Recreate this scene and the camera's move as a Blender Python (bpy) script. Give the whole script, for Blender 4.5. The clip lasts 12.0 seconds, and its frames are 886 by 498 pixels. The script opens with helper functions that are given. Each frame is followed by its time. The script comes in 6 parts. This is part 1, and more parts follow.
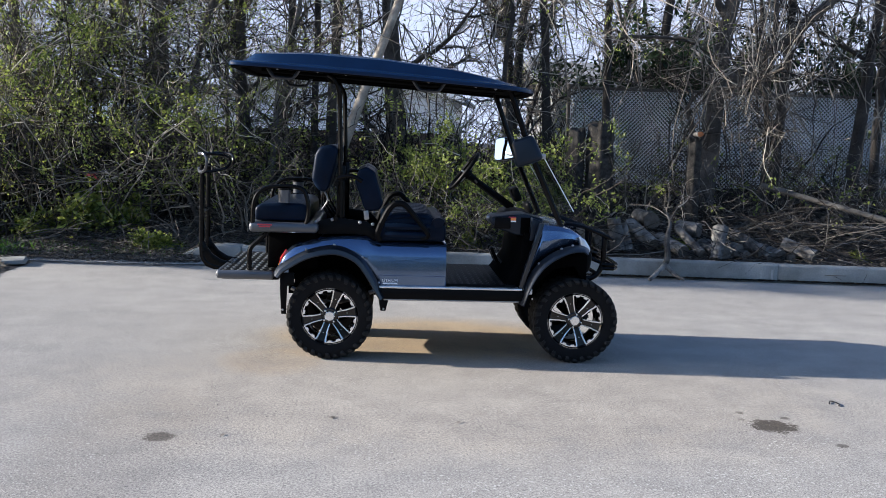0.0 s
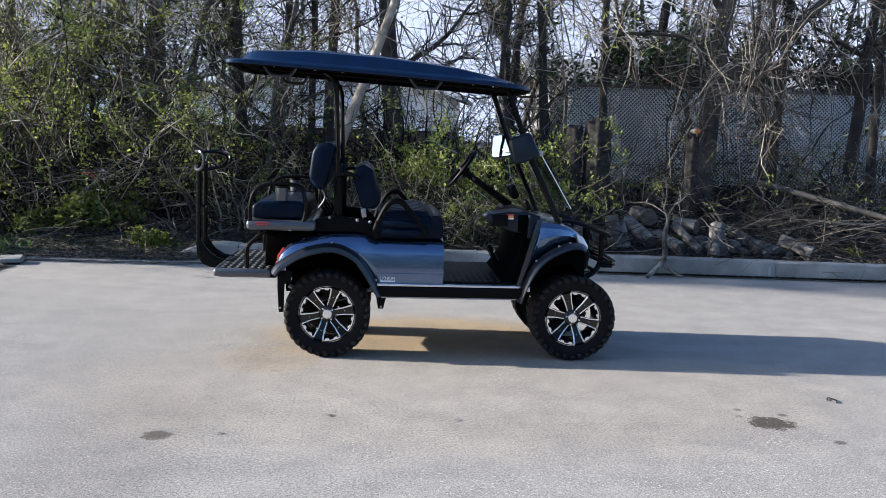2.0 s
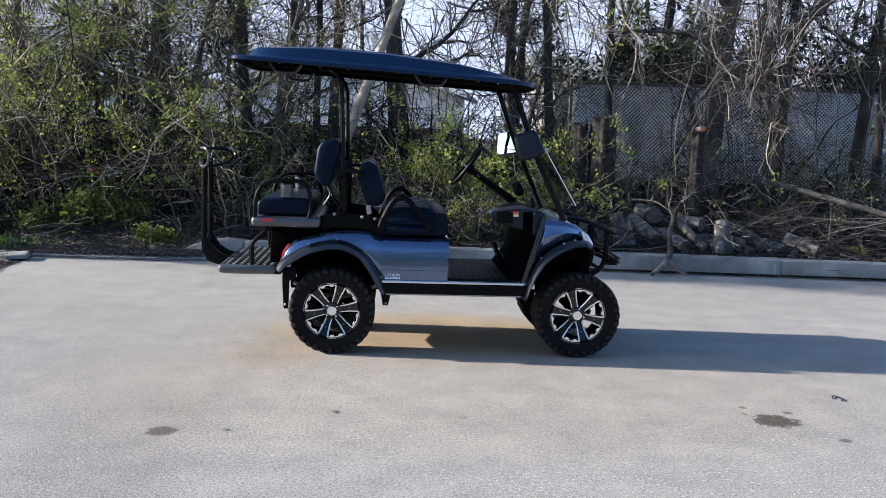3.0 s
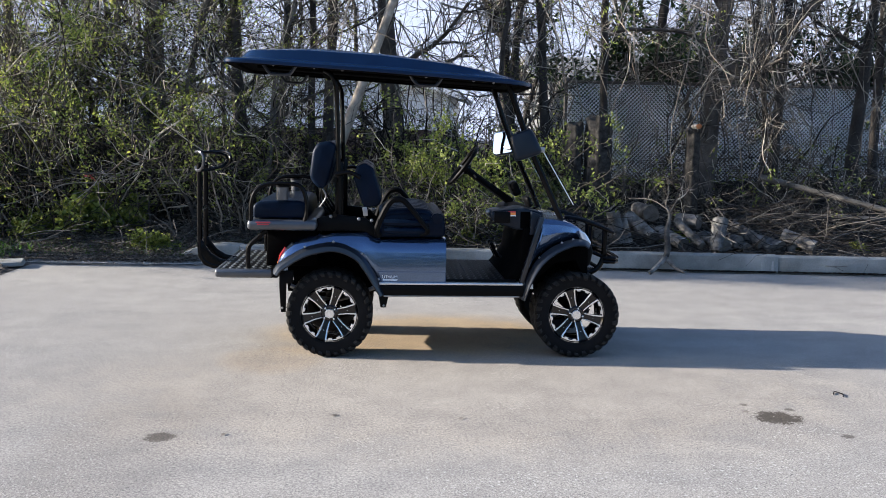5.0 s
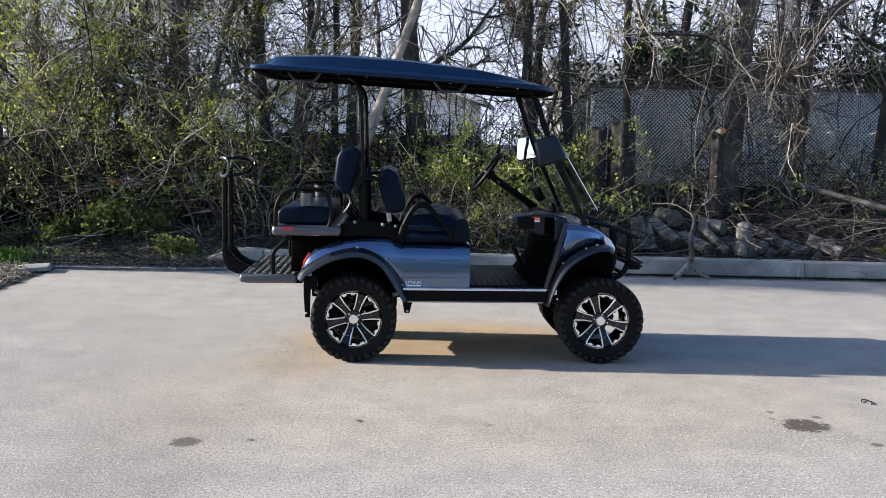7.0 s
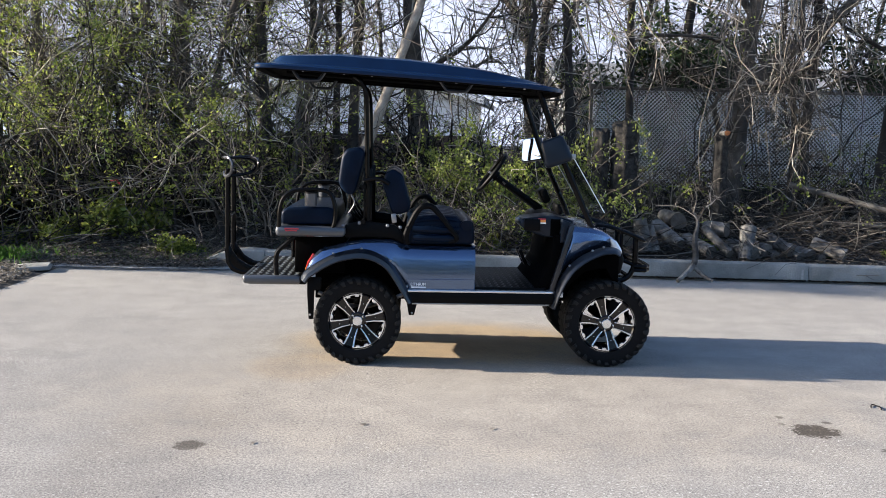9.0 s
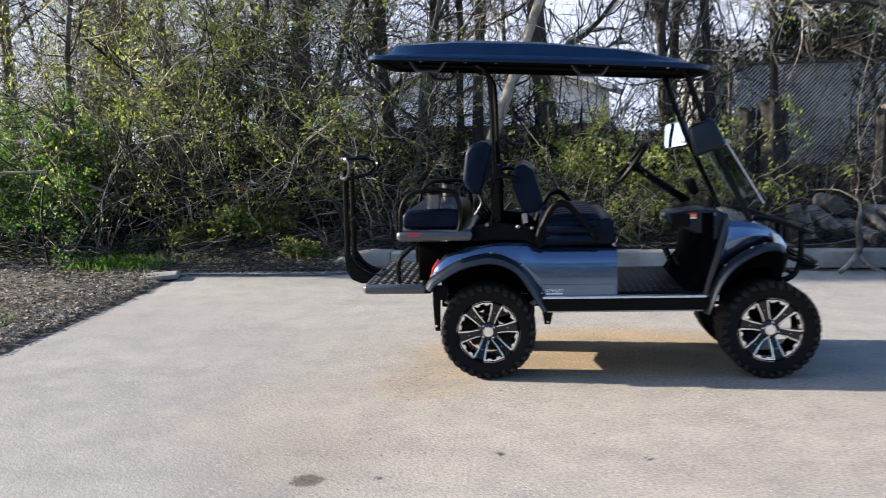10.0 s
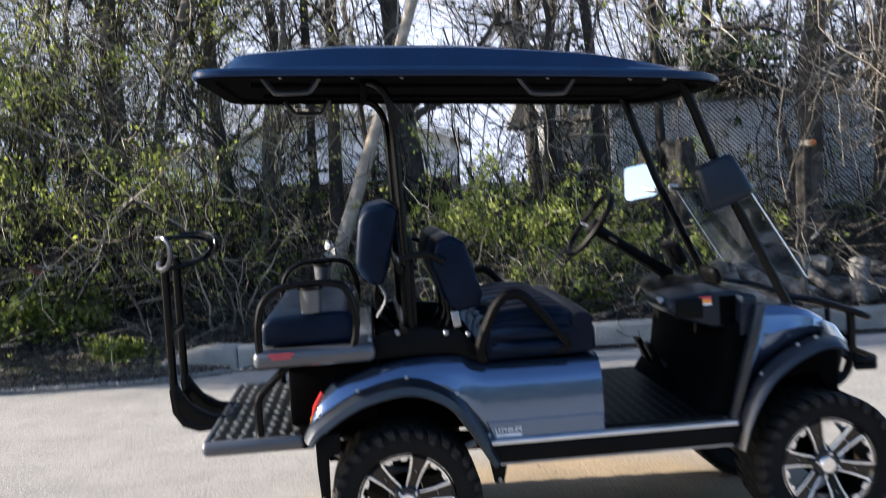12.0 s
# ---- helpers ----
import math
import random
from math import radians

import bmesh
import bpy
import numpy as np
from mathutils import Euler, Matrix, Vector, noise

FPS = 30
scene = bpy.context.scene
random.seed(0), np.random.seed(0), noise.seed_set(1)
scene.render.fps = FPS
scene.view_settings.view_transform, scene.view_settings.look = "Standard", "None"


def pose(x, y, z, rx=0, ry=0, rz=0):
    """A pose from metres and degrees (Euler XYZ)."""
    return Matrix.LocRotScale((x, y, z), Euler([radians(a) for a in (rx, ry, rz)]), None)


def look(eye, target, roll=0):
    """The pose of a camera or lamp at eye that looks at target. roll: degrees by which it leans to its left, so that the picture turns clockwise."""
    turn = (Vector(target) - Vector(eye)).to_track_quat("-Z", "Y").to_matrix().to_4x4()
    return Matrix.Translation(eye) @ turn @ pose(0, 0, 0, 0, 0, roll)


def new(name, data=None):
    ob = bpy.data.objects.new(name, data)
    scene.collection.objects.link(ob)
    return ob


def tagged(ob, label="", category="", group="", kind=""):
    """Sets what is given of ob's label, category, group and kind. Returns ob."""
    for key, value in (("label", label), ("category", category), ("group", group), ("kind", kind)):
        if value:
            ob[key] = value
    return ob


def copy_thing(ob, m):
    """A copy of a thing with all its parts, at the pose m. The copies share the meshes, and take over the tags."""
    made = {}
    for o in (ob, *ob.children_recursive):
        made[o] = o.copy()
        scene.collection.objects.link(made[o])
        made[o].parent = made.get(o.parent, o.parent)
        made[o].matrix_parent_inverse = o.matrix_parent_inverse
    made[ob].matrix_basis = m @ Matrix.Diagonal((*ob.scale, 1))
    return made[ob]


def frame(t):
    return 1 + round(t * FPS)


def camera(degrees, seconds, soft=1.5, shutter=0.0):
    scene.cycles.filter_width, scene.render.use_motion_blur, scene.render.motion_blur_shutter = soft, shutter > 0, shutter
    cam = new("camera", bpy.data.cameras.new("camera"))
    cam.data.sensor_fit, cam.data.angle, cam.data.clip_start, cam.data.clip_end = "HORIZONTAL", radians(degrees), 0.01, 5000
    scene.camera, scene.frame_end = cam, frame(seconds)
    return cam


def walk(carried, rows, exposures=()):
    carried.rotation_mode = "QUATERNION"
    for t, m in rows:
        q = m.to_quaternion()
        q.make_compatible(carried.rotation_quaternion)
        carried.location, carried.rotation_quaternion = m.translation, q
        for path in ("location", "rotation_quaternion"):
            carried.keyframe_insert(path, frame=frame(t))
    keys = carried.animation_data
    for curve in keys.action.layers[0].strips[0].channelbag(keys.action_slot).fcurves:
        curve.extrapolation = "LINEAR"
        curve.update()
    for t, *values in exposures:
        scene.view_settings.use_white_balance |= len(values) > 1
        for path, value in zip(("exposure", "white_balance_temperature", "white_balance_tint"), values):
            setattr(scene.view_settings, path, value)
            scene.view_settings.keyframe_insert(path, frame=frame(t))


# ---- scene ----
cam = camera(49.5, 12.0, soft=0.8, shutter=0.5)
PATH = [
    (0, (0.331, -6.373, 1.506), (0.461, -4.39, 1.276), 1.8),
    (0.5, (0.336, -6.364, 1.508), (0.47, -4.383, 1.269), 1.7),
    (1, (0.333, -6.369, 1.507), (0.466, -4.387, 1.274), 1.6),
    (1.5, (0.33, -6.37, 1.51), (0.459, -4.388, 1.274), 1.7),
    (2, (0.332, -6.367, 1.506), (0.467, -4.385, 1.271), 1.7),
    (2.5, (0.33, -6.364, 1.502), (0.459, -4.383, 1.257), 1.7),
    (3, (0.329, -6.367, 1.501), (0.455, -4.385, 1.261), 1.8),
    (4.8, (0.317, -6.34, 1.486), (0.438, -4.357, 1.248), 1.5),
    (5, (0.326, -6.336, 1.491), (0.459, -4.354, 1.255), 1.0),
    (5.5, (0.317, -6.325, 1.495), (0.426, -4.341, 1.267), 0.8),
    (6, (0.316, -6.318, 1.493), (0.429, -4.335, 1.259), 0.9),
    (6.5, (0.315, -6.327, 1.49), (0.417, -4.344, 1.247), 1.2),
    (7, (0.311, -6.333, 1.497), (0.399, -4.348, 1.27), 0.9),
    (9, (0.27, -6.273, 1.497), (0.361, -4.288, 1.271), 1.2),
    (9.5, (0.269, -6.102, 1.492), (0.326, -4.115, 1.269), 0.0),
    (9.8, (0.286, -5.872, 1.477), (0.155, -3.891, 1.236), 0.1),
    (10, (0.25, -5.698, 1.511), (0.073, -3.721, 1.266), -1.5),
    (10.2, (0.194, -5.482, 1.506), (0.006, -3.509, 1.24), -2.2),
    (10.5, (0.123, -5.194, 1.482), (0.015, -3.217, 1.196), -1.4),
    (10.7, (0.108, -4.97, 1.5), (0.063, -2.991, 1.218), -2.7),
    (11, (0.074, -4.632, 1.492), (-0.019, -2.644, 1.295), -3.8),
    (11.2, (0.039, -4.411, 1.522), (-0.035, -2.421, 1.339), -2.7),
    (11.5, (-0.036, -4.091, 1.502), (-0.045, -2.094, 1.389), -1.7),
    (11.8, (-0.055, -3.768, 1.543), (0.104, -1.784, 1.342), -3.6),
    (12, (-0.085, -3.574, 1.507), (0.07, -1.585, 1.365), -3.6),
]
walk(cam, [(t, look(eye, target, roll)) for t, eye, target, roll in PATH], [(0.0, 1.54, 5420.0, 13.0), (2.5, 1.61, 5450.0, 13.0), (5.0, 1.66, 5560.0, 13.0), (7.0, 1.71, 5680.0, 13.0), (9.5, 1.76, 5780.0, 13.0), (10.5, 1.78, 5730.0, 13.0), (12.0, 1.93, 5750.0, 13.0)])

# ---- world, sun and exposure ----
SUN_AZ, SUN_EL = 174.5, 19.0      # degrees: the way towards the sun, counter-clockwise from x
world = bpy.data.worlds.new("sky")
scene.world = world
world.use_nodes = True
wn = world.node_tree.nodes
sky = wn.new("ShaderNodeTexSky")
sky.sky_type = "NISHITA"
sky.sun_disc = False
sky.sun_elevation = radians(SUN_EL)
sky.sun_rotation = radians(90 - SUN_AZ)
sky.dust_density = 1.5
sky.ozone_density = 2.0
wn["Background"].inputs[1].default_value = 0.082
world.node_tree.links.new(sky.outputs[0], wn["Background"].inputs[0])
sun_data = bpy.data.lights.new("sun", "SUN")
sun_data.energy, sun_data.angle, sun_data.color = 5.0, radians(0.6), (1.0, 0.85, 0.63)
sun = new("sun", sun_data)
_a, _e = radians(SUN_AZ), radians(SUN_EL)
sun.matrix_world = look((0, 0, 0), (-math.cos(_e) * math.cos(_a), -math.cos(_e) * math.sin(_a), -math.sin(_e)))
sun.location = (-20, 3, 10)

# pale evening sky low over the far trees: a plain backdrop, far off
_m = bpy.data.materials.new("hazy_sky")
_m.use_nodes = True
_e = _m.node_tree.nodes.new("ShaderNodeEmission")
_e.inputs[0].default_value, _e.inputs[1].default_value = (0.86, 0.89, 1.0, 1.0), 0.36
_m.node_tree.links.new(_e.outputs[0], _m.node_tree.nodes["Material Output"].inputs[0])
_me = bpy.data.meshes.new("backdrop")
_arc = [(150 * math.sin(radians(a)), 150 * math.cos(radians(a))) for a in range(-50, 61, 10)]
_me.from_pydata([(x, y, z) for x, y in _arc for z in (-2, 75)], [], [(2 * i, 2 * i + 2, 2 * i + 3, 2 * i + 1) for i in range(len(_arc) - 1)])
_me.materials.append(_m)
tagged(new("backdrop", _me), "pale hazy sky beyond the trees", "sky", kind="structure")

# ---- materials ----


def shader(name, color=(0.5, 0.5, 0.5), rough=0.6, metal=0.0, spread=0.15, size=8.0, bump=0.0, bump_size=60.0, coat=0.0,
           color2=None, object_random=0.0, spec=0.5):
    """Principled surface with noise at two sizes; color2: the second colour the broad noise goes to."""
    m = bpy.data.materials.new(name)
    m.use_nodes = True
    nt = m.node_tree
    N, L = nt.nodes, nt.links
    p = N["Principled BSDF"]
    p.inputs["Roughness"].default_value = rough
    p.inputs["Metallic"].default_value = metal
    p.inputs["Coat Weight"].default_value = coat
    p.inputs["Coat Roughness"].default_value = 0.04
    p.inputs["Specular IOR Level"].default_value = spec
    tc = N.new("ShaderNodeTexCoord")
    big, fine = N.new("ShaderNodeTexNoise"), N.new("ShaderNodeTexNoise")
    big.inputs["Scale"].default_value, fine.inputs["Scale"].default_value = size, bump_size
    big.inputs["Detail"].default_value, fine.inputs["Detail"].default_value = 6, 4
    for n in (big, fine):
        L.new(tc.outputs["Object"], n.inputs["Vector"])
    ramp = N.new("ShaderNodeValToRGB")
    c2 = color2 or [c * (1 + spread) for c in color]
    c1 = color if color2 else [c * (1 - spread) for c in color]
    ramp.color_ramp.elements[0].position, ramp.color_ramp.elements[1].position = 0.32, 0.68
    ramp.color_ramp.elements[0].color = (*c1, 1)
    ramp.color_ramp.elements[1].color = (*c2, 1)
    L.new(big.outputs[0], ramp.inputs[0])
    col = ramp.outputs[0]
    mx = N.new("ShaderNodeMix")
    mx.data_type, mx.blend_type = "RGBA", "MULTIPLY"
    mx.inputs["Factor"].default_value = 0.5
    gr = N.new("ShaderNodeMapRange")
    gr.inputs["From Min"].default_value, gr.inputs["From Max"].default_value = 0.3, 0.7
    gr.inputs["To Min"].default_value, gr.inputs["To Max"].default_value = 1 - spread, 1 + spread
    L.new(fine.outputs[0], gr.inputs[0])
    L.new(col, mx.inputs["A"])
    L.new(gr.outputs[0], mx.inputs["B"])
    col = mx.outputs["Result"]
    if object_random:
        oi = N.new("ShaderNodeObjectInfo")
        hs = N.new("ShaderNodeHueSaturation")
        mr = N.new("ShaderNodeMapRange")
        mr.inputs["To Min"].default_value, mr.inputs["To Max"].default_value = 1 - object_random, 1 + object_random
        L.new(oi.outputs["Random"], mr.inputs[0])
        L.new(mr.outputs[0], hs.inputs["Value"])
        L.new(col, hs.inputs["Color"])
        col = hs.outputs[0]
    L.new(col, p.inputs["Base Color"])
    if bump:
        b = N.new("ShaderNodeBump")
        b.inputs["Strength"].default_value = bump
        b.inputs["Distance"].default_value = 0.01
        L.new(fine.outputs[0], b.inputs["Height"])
        L.new(b.outputs[0], p.inputs["Normal"])
    return m


def leaf_shader(name, dark, light, rough=0.55):
    """Thin leaves, each of its own tint, that let some light through."""
    m = bpy.data.materials.new(name)
    m.use_nodes = True
    N, L = m.node_tree.nodes, m.node_tree.links
    p = N["Principled BSDF"]
    g = N.new("ShaderNodeNewGeometry")
    r = N.new("ShaderNodeValToRGB")
    r.color_ramp.elements[0].color, r.color_ramp.elements[1].color = (*dark, 1), (*light, 1)
    L.new(g.outputs["Random Per Island"], r.inputs[0])
    L.new(r.outputs[0], p.inputs["Base Color"])
    p.inputs["Roughness"].default_value = rough
    t = N.new("ShaderNodeBsdfTranslucent")
    mix = N.new("ShaderNodeMixShader")
    mix.inputs[0].default_value = 0.55
    L.new(r.outputs[0], t.inputs[0])
    L.new(p.outputs[0], mix.inputs[1])
    L.new(t.outputs[0], mix.inputs[2])
    L.new(mix.outputs[0], N["Material Output"].inputs[0])
    return m


def twig_shader(name, dark, mid, pale):
    """Dead twigs and vines, each of its own tone from dark bark to bleached wood."""
    m = bpy.data.materials.new(name)
    m.use_nodes = True
    N, L = m.node_tree.nodes, m.node_tree.links
    p = N["Principled BSDF"]
    p.inputs["Roughness"].default_value = 0.85
    p.inputs["Specular IOR Level"].default_value = 0.3
    g = N.new("ShaderNodeNewGeometry")
    r = N.new("ShaderNodeValToRGB")
    r.color_ramp.elements[0].color, r.color_ramp.elements[1].color = (*dark, 1), (*pale, 1)
    e = r.color_ramp.elements.new(0.62)
    e.color = (*mid, 1)
    L.new(g.outputs["Random Per Island"], r.inputs[0])
    n = N.new("ShaderNodeTexNoise")
    n.inputs["Scale"].default_value = 25
    tc = N.new("ShaderNodeTexCoord")
    L.new(tc.outputs["Object"], n.inputs["Vector"])
    mr = N.new("ShaderNodeMapRange")
    mr.inputs["To Min"].default_value, mr.inputs["To Max"].default_value = 0.6, 1.4
    L.new(n.outputs[0], mr.inputs[0])
    mx = N.new("ShaderNodeMix")
    mx.data_type, mx.blend_type = "RGBA", "MULTIPLY"
    mx.inputs["Factor"].default_value = 1.0
    L.new(r.outputs[0], mx.inputs["A"])
    L.new(mr.outputs[0], mx.inputs["B"])
    L.new(mx.outputs["Result"], p.inputs["Base Color"])
    return m


M_BLUE = shader("blue_metallic_paint", (0.104, 0.152, 0.252), 0.20, 0.9, 0.05, 3, 0.006, 900, coat=1.0)
M_ROOF = shader("roof_plastic", (0.006, 0.019, 0.056), 0.22, 0.0, 0.12, 4, 0.04, 300, spec=0.22)
M_BLACK = shader("black_plastic", (0.0022, 0.0022, 0.0026), 0.5, 0.0, 0.2, 9, 0.1, 250, spec=0.1)
M_FLARE = shader("flare_plastic", (0.010, 0.013, 0.019), 0.30, 0.0, 0.2, 9, 0.06, 300, spec=0.5, coat=0.25)
M_TUBE = shader("black_powder_coat", (0.0022, 0.0022, 0.0026), 0.26, 0.0, 0.12, 12, 0.03, 400, spec=0.14)
M_SLATE = shader("slate_blue_plastic", (0.009, 0.014, 0.023), 0.34, 0.0, 0.12, 7, 0.05, 300, spec=0.22)
M_MATDARK = shader("black_rubber_tread", (0.009, 0.0095, 0.011), 0.30, 0.0, 0.2, 20, 0.05, 300)
M_MATWORN = shader("worn_rubber_tread", (0.15, 0.165, 0.17), 0.28, 0.0, 0.2, 20, 0.05, 300)
M_LOOP = shader("loop_highlight_steel", (0.10, 0.10, 0.105), 0.2, 0.6, 0.2, 20, 0.03, 400)
M_GREY = shader("grey_plastic", (0.045, 0.050, 0.060), 0.34, 0.0, 0.12, 7, 0.05, 300, coat=0.5, spec=0.7)
M_VINYL = shader("black_vinyl", (0.003, 0.0075, 0.019), 0.36, 0.0, 0.2, 10, 0.12, 180, spec=0.09)
M_RUBBER = shader("tyre_rubber", (0.004, 0.004, 0.0045), 0.75, 0.0, 0.3, 14, 0.3, 120, spec=0.2)
M_LUG = shader("dusty_tread_rubber", (0.020, 0.019, 0.0175), 0.8, 0.0, 0.4, 18, 0.3, 120, spec=0.2)
M_CHROME = shader("machined_alloy", (0.9, 0.91, 0.93), 0.24, 1.0, 0.06, 20, 0.03, 500)
M_RIMBLACK = shader("gloss_black_rim", (0.004, 0.004, 0.005), 0.12, 0.0, 0.1, 10, 0.0, 200, spec=0.5)
M_STEEL = shader("dull_steel", (0.35, 0.35, 0.36), 0.4, 0.9, 0.15, 15, 0.05, 300)
M_ALU = shader("aluminium_trim", (0.72, 0.73, 0.75), 0.32, 0.85, 0.06, 12, 0.02, 500)
M_WHITE = shader("white_print", (0.78, 0.78, 0.78), 0.5, 0.0, 0.05, 12)
M_RED = shader("red_print", (0.45, 0.04, 0.05), 0.5, 0.0, 0.1, 12)
M_ORANGE = shader("orange_sticker", (0.8, 0.28, 0.05), 0.5, 0.0, 0.1, 12)
M_LAMPRED = shader("red_lens", (0.5, 0.03, 0.02), 0.15, 0.0, 0.1, 30, coat=1.0)
M_LAMPORANGE = shader("amber_lens", (0.8, 0.25, 0.02), 0.15, 0.0, 0.1, 30, coat=1.0)
M_LENS = shader("clear_lens", (0.75, 0.78, 0.82), 0.08, 0.3, 0.1, 30, coat=1.0)


def glass(name, tint=(0.92, 0.94, 0.95), rough=0.02):
    """A clear sheet: see-through, with gloss that grows towards grazing angles."""
    m = bpy.data.materials.new(name)
    m.use_nodes = True
    N, L = m.node_tree.nodes, m.node_tree.links
    g = N.new("ShaderNodeBsdfGlossy")
    g.inputs["Roughness"].default_value = rough
    t = N.new("ShaderNodeBsdfTransparent")
    t.inputs[0].default_value = (*tint, 1)
    f = N.new("ShaderNodeLayerWeight")
    f.inputs[0].default_value = 0.35
    pw = N.new("ShaderNodeMath")
    pw.operation = "POWER"
    pw.inputs[1].default_value = 2.5
    mr = N.new("ShaderNodeMapRange")
    mr.inputs["To Min"].default_value, mr.inputs["To Max"].default_value = 0.04, 0.42
    L.new(f.outputs["Facing"], pw.inputs[0])
    L.new(pw.outputs[0], mr.inputs[0])
    mix = N.new("ShaderNodeMixShader")
    L.new(mr.outputs[0], mix.inputs[0])
    L.new(t.outputs[0], mix.inputs[1])
    L.new(g.outputs[0], mix.inputs[2])
    L.new(mix.outputs[0], N["Material Output"].inputs[0])
    return m


M_GLASS = glass("acrylic_pane", (0.80, 0.83, 0.84), 0.03)
M_MIRROR = shader("mirror_glass", (0.97, 0.94, 0.90), 0.02, 1.0, 0.0, 5)
M_BARK = shader("grey_brown_bark", (0.05, 0.043, 0.036), 0.9, 0.0, 0.35, 5, 0.9, 40, color2=(0.15, 0.13, 0.11), object_random=0.3)
M_DARKBARK = shader("dark_bark", (0.02, 0.017, 0.014), 0.9, 0.0, 0.35, 5, 0.9, 40, color2=(0.06, 0.05, 0.042))
M_PALEBARK = shader("pale_bark", (0.055, 0.05, 0.043), 0.9, 0.0, 0.35, 4, 0.9, 40, color2=(0.14, 0.128, 0.112))
M_PALETRUNK = shader("bleached_wood", (0.20, 0.17, 0.135), 0.9, 0.0, 0.3, 6, 0.9, 40, color2=(0.42, 0.37, 0.30))
M_TWIG = twig_shader("dry_twigs", (0.008, 0.007, 0.006), (0.12, 0.102, 0.082), (0.62, 0.56, 0.46))
M_DEADTWIG = twig_shader("grey_dead_twigs", (0.008, 0.007, 0.006), (0.034, 0.03, 0.026), (0.22, 0.20, 0.175))
M_VINE = twig_shader("pale_vines", (0.04, 0.033, 0.026), (0.17, 0.145, 0.115), (0.42, 0.37, 0.30))
M_PALESPLIT = shader("pale_split_wood", (0.05, 0.047, 0.043), 0.9, 0.0, 0.5, 16, 1.0, 45, color2=(0.20, 0.19, 0.175))
M_LOG = shader("log_bark", (0.03, 0.027, 0.024), 0.9, 0.0, 0.45, 9, 1.0, 45, color2=(0.21, 0.195, 0.175), object_random=0.6)
M_CUT = shader("cut_wood", (0.085, 0.072, 0.058), 0.85, 0.0, 0.25, 12, 0.3, 90, color2=(0.17, 0.15, 0.125), object_random=0.4)
M_FRESH = shader("fresh_cut_wood", (0.32, 0.12, 0.04), 0.85, 0.0, 0.2, 12, 0.3, 90)
M_LEAF = leaf_shader("spring_leaves", (0.06, 0.095, 0.015), (0.38, 0.43, 0.09))
M_LEAFG = leaf_shader("green_leaves", (0.05, 0.12, 0.015), (0.16, 0.30, 0.04))
M_LITTER = leaf_shader("leaf_litter_flakes", (0.035, 0.031, 0.027), (0.27, 0.25, 0.222), 0.9)
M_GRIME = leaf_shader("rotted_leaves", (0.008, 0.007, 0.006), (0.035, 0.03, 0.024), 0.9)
M_GRASS = leaf_shader("grass_blades", (0.035, 0.09, 0.010), (0.13, 0.25, 0.03))
M_PINE = leaf_shader("evergreen_needles", (0.012, 0.025, 0.01), (0.03, 0.055, 0.02))
M_SIDING = shader("white_siding_paint", (0.85, 0.86, 0.88), 0.6, 0.0, 0.06, 3)
M_LATTICE = shader("white_vinyl", (0.87, 0.87, 0.88), 0.55, 0.0, 0.1, 3)
# Darker copy of the twigs: the thicket's inner shade is in the colour
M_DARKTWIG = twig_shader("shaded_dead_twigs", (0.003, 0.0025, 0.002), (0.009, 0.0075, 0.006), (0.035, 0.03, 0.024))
M_SHINGLE = shader("grey_shingle", (0.17, 0.175, 0.18), 0.9, 0.0, 0.2, 6, 0.5, 30)
M_SOIL = shader("dark_soil", (0.018, 0.0155, 0.013), 0.95, 0.0, 0.4, 1.3, 1.0, 30, color2=(0.07, 0.06, 0.05))
M_BRICK = shader("dark_brick", (0.07, 0.05, 0.04), 0.85, 0.0, 0.25, 4, 0.3, 30)
# Shade under the roof and in recesses is put into this near-black
M_SHADEBLACK = shader("matt_shade_black", (0.0018, 0.0018, 0.002), 0.9, 0.0, 0.2, 9, 0.1, 250, spec=0.03)
M_STUMP = shader("rotten_bark", (0.010, 0.009, 0.0075), 0.95, 0.0, 0.5, 14, 1.0, 50, color2=(0.06, 0.053, 0.045))
M_CHIP = shader("dark_grit", (0.09, 0.085, 0.08), 0.9, 0.0, 0.3, 9, 0.2, 60)
M_VERGE = shader("trodden_grit", (0.07, 0.066, 0.06), 0.95, 0.0, 0.5, 30, 1.0, 90, color2=(0.24, 0.23, 0.215))
M_STONE = shader("gravel_stone", (0.36, 0.35, 0.33), 0.9, 0.0, 0.3, 9, 0.4, 60, object_random=0.3)


def mixn(nt, kind, a, b, fac=None):
    n = nt.nodes.new("ShaderNodeMix")
    n.data_type, n.blend_type = "RGBA", kind
    for sock, v in (("A", a), ("B", b), ("Factor", fac)):
        if v is None:
            continue
        if hasattr(v, "links"):
            nt.links.new(v, n.inputs[sock])
        elif sock == "Factor":
            n.inputs[sock].default_value = v
        else:
            n.inputs[sock].default_value = (*v, 1)
    return n.outputs["Result"]


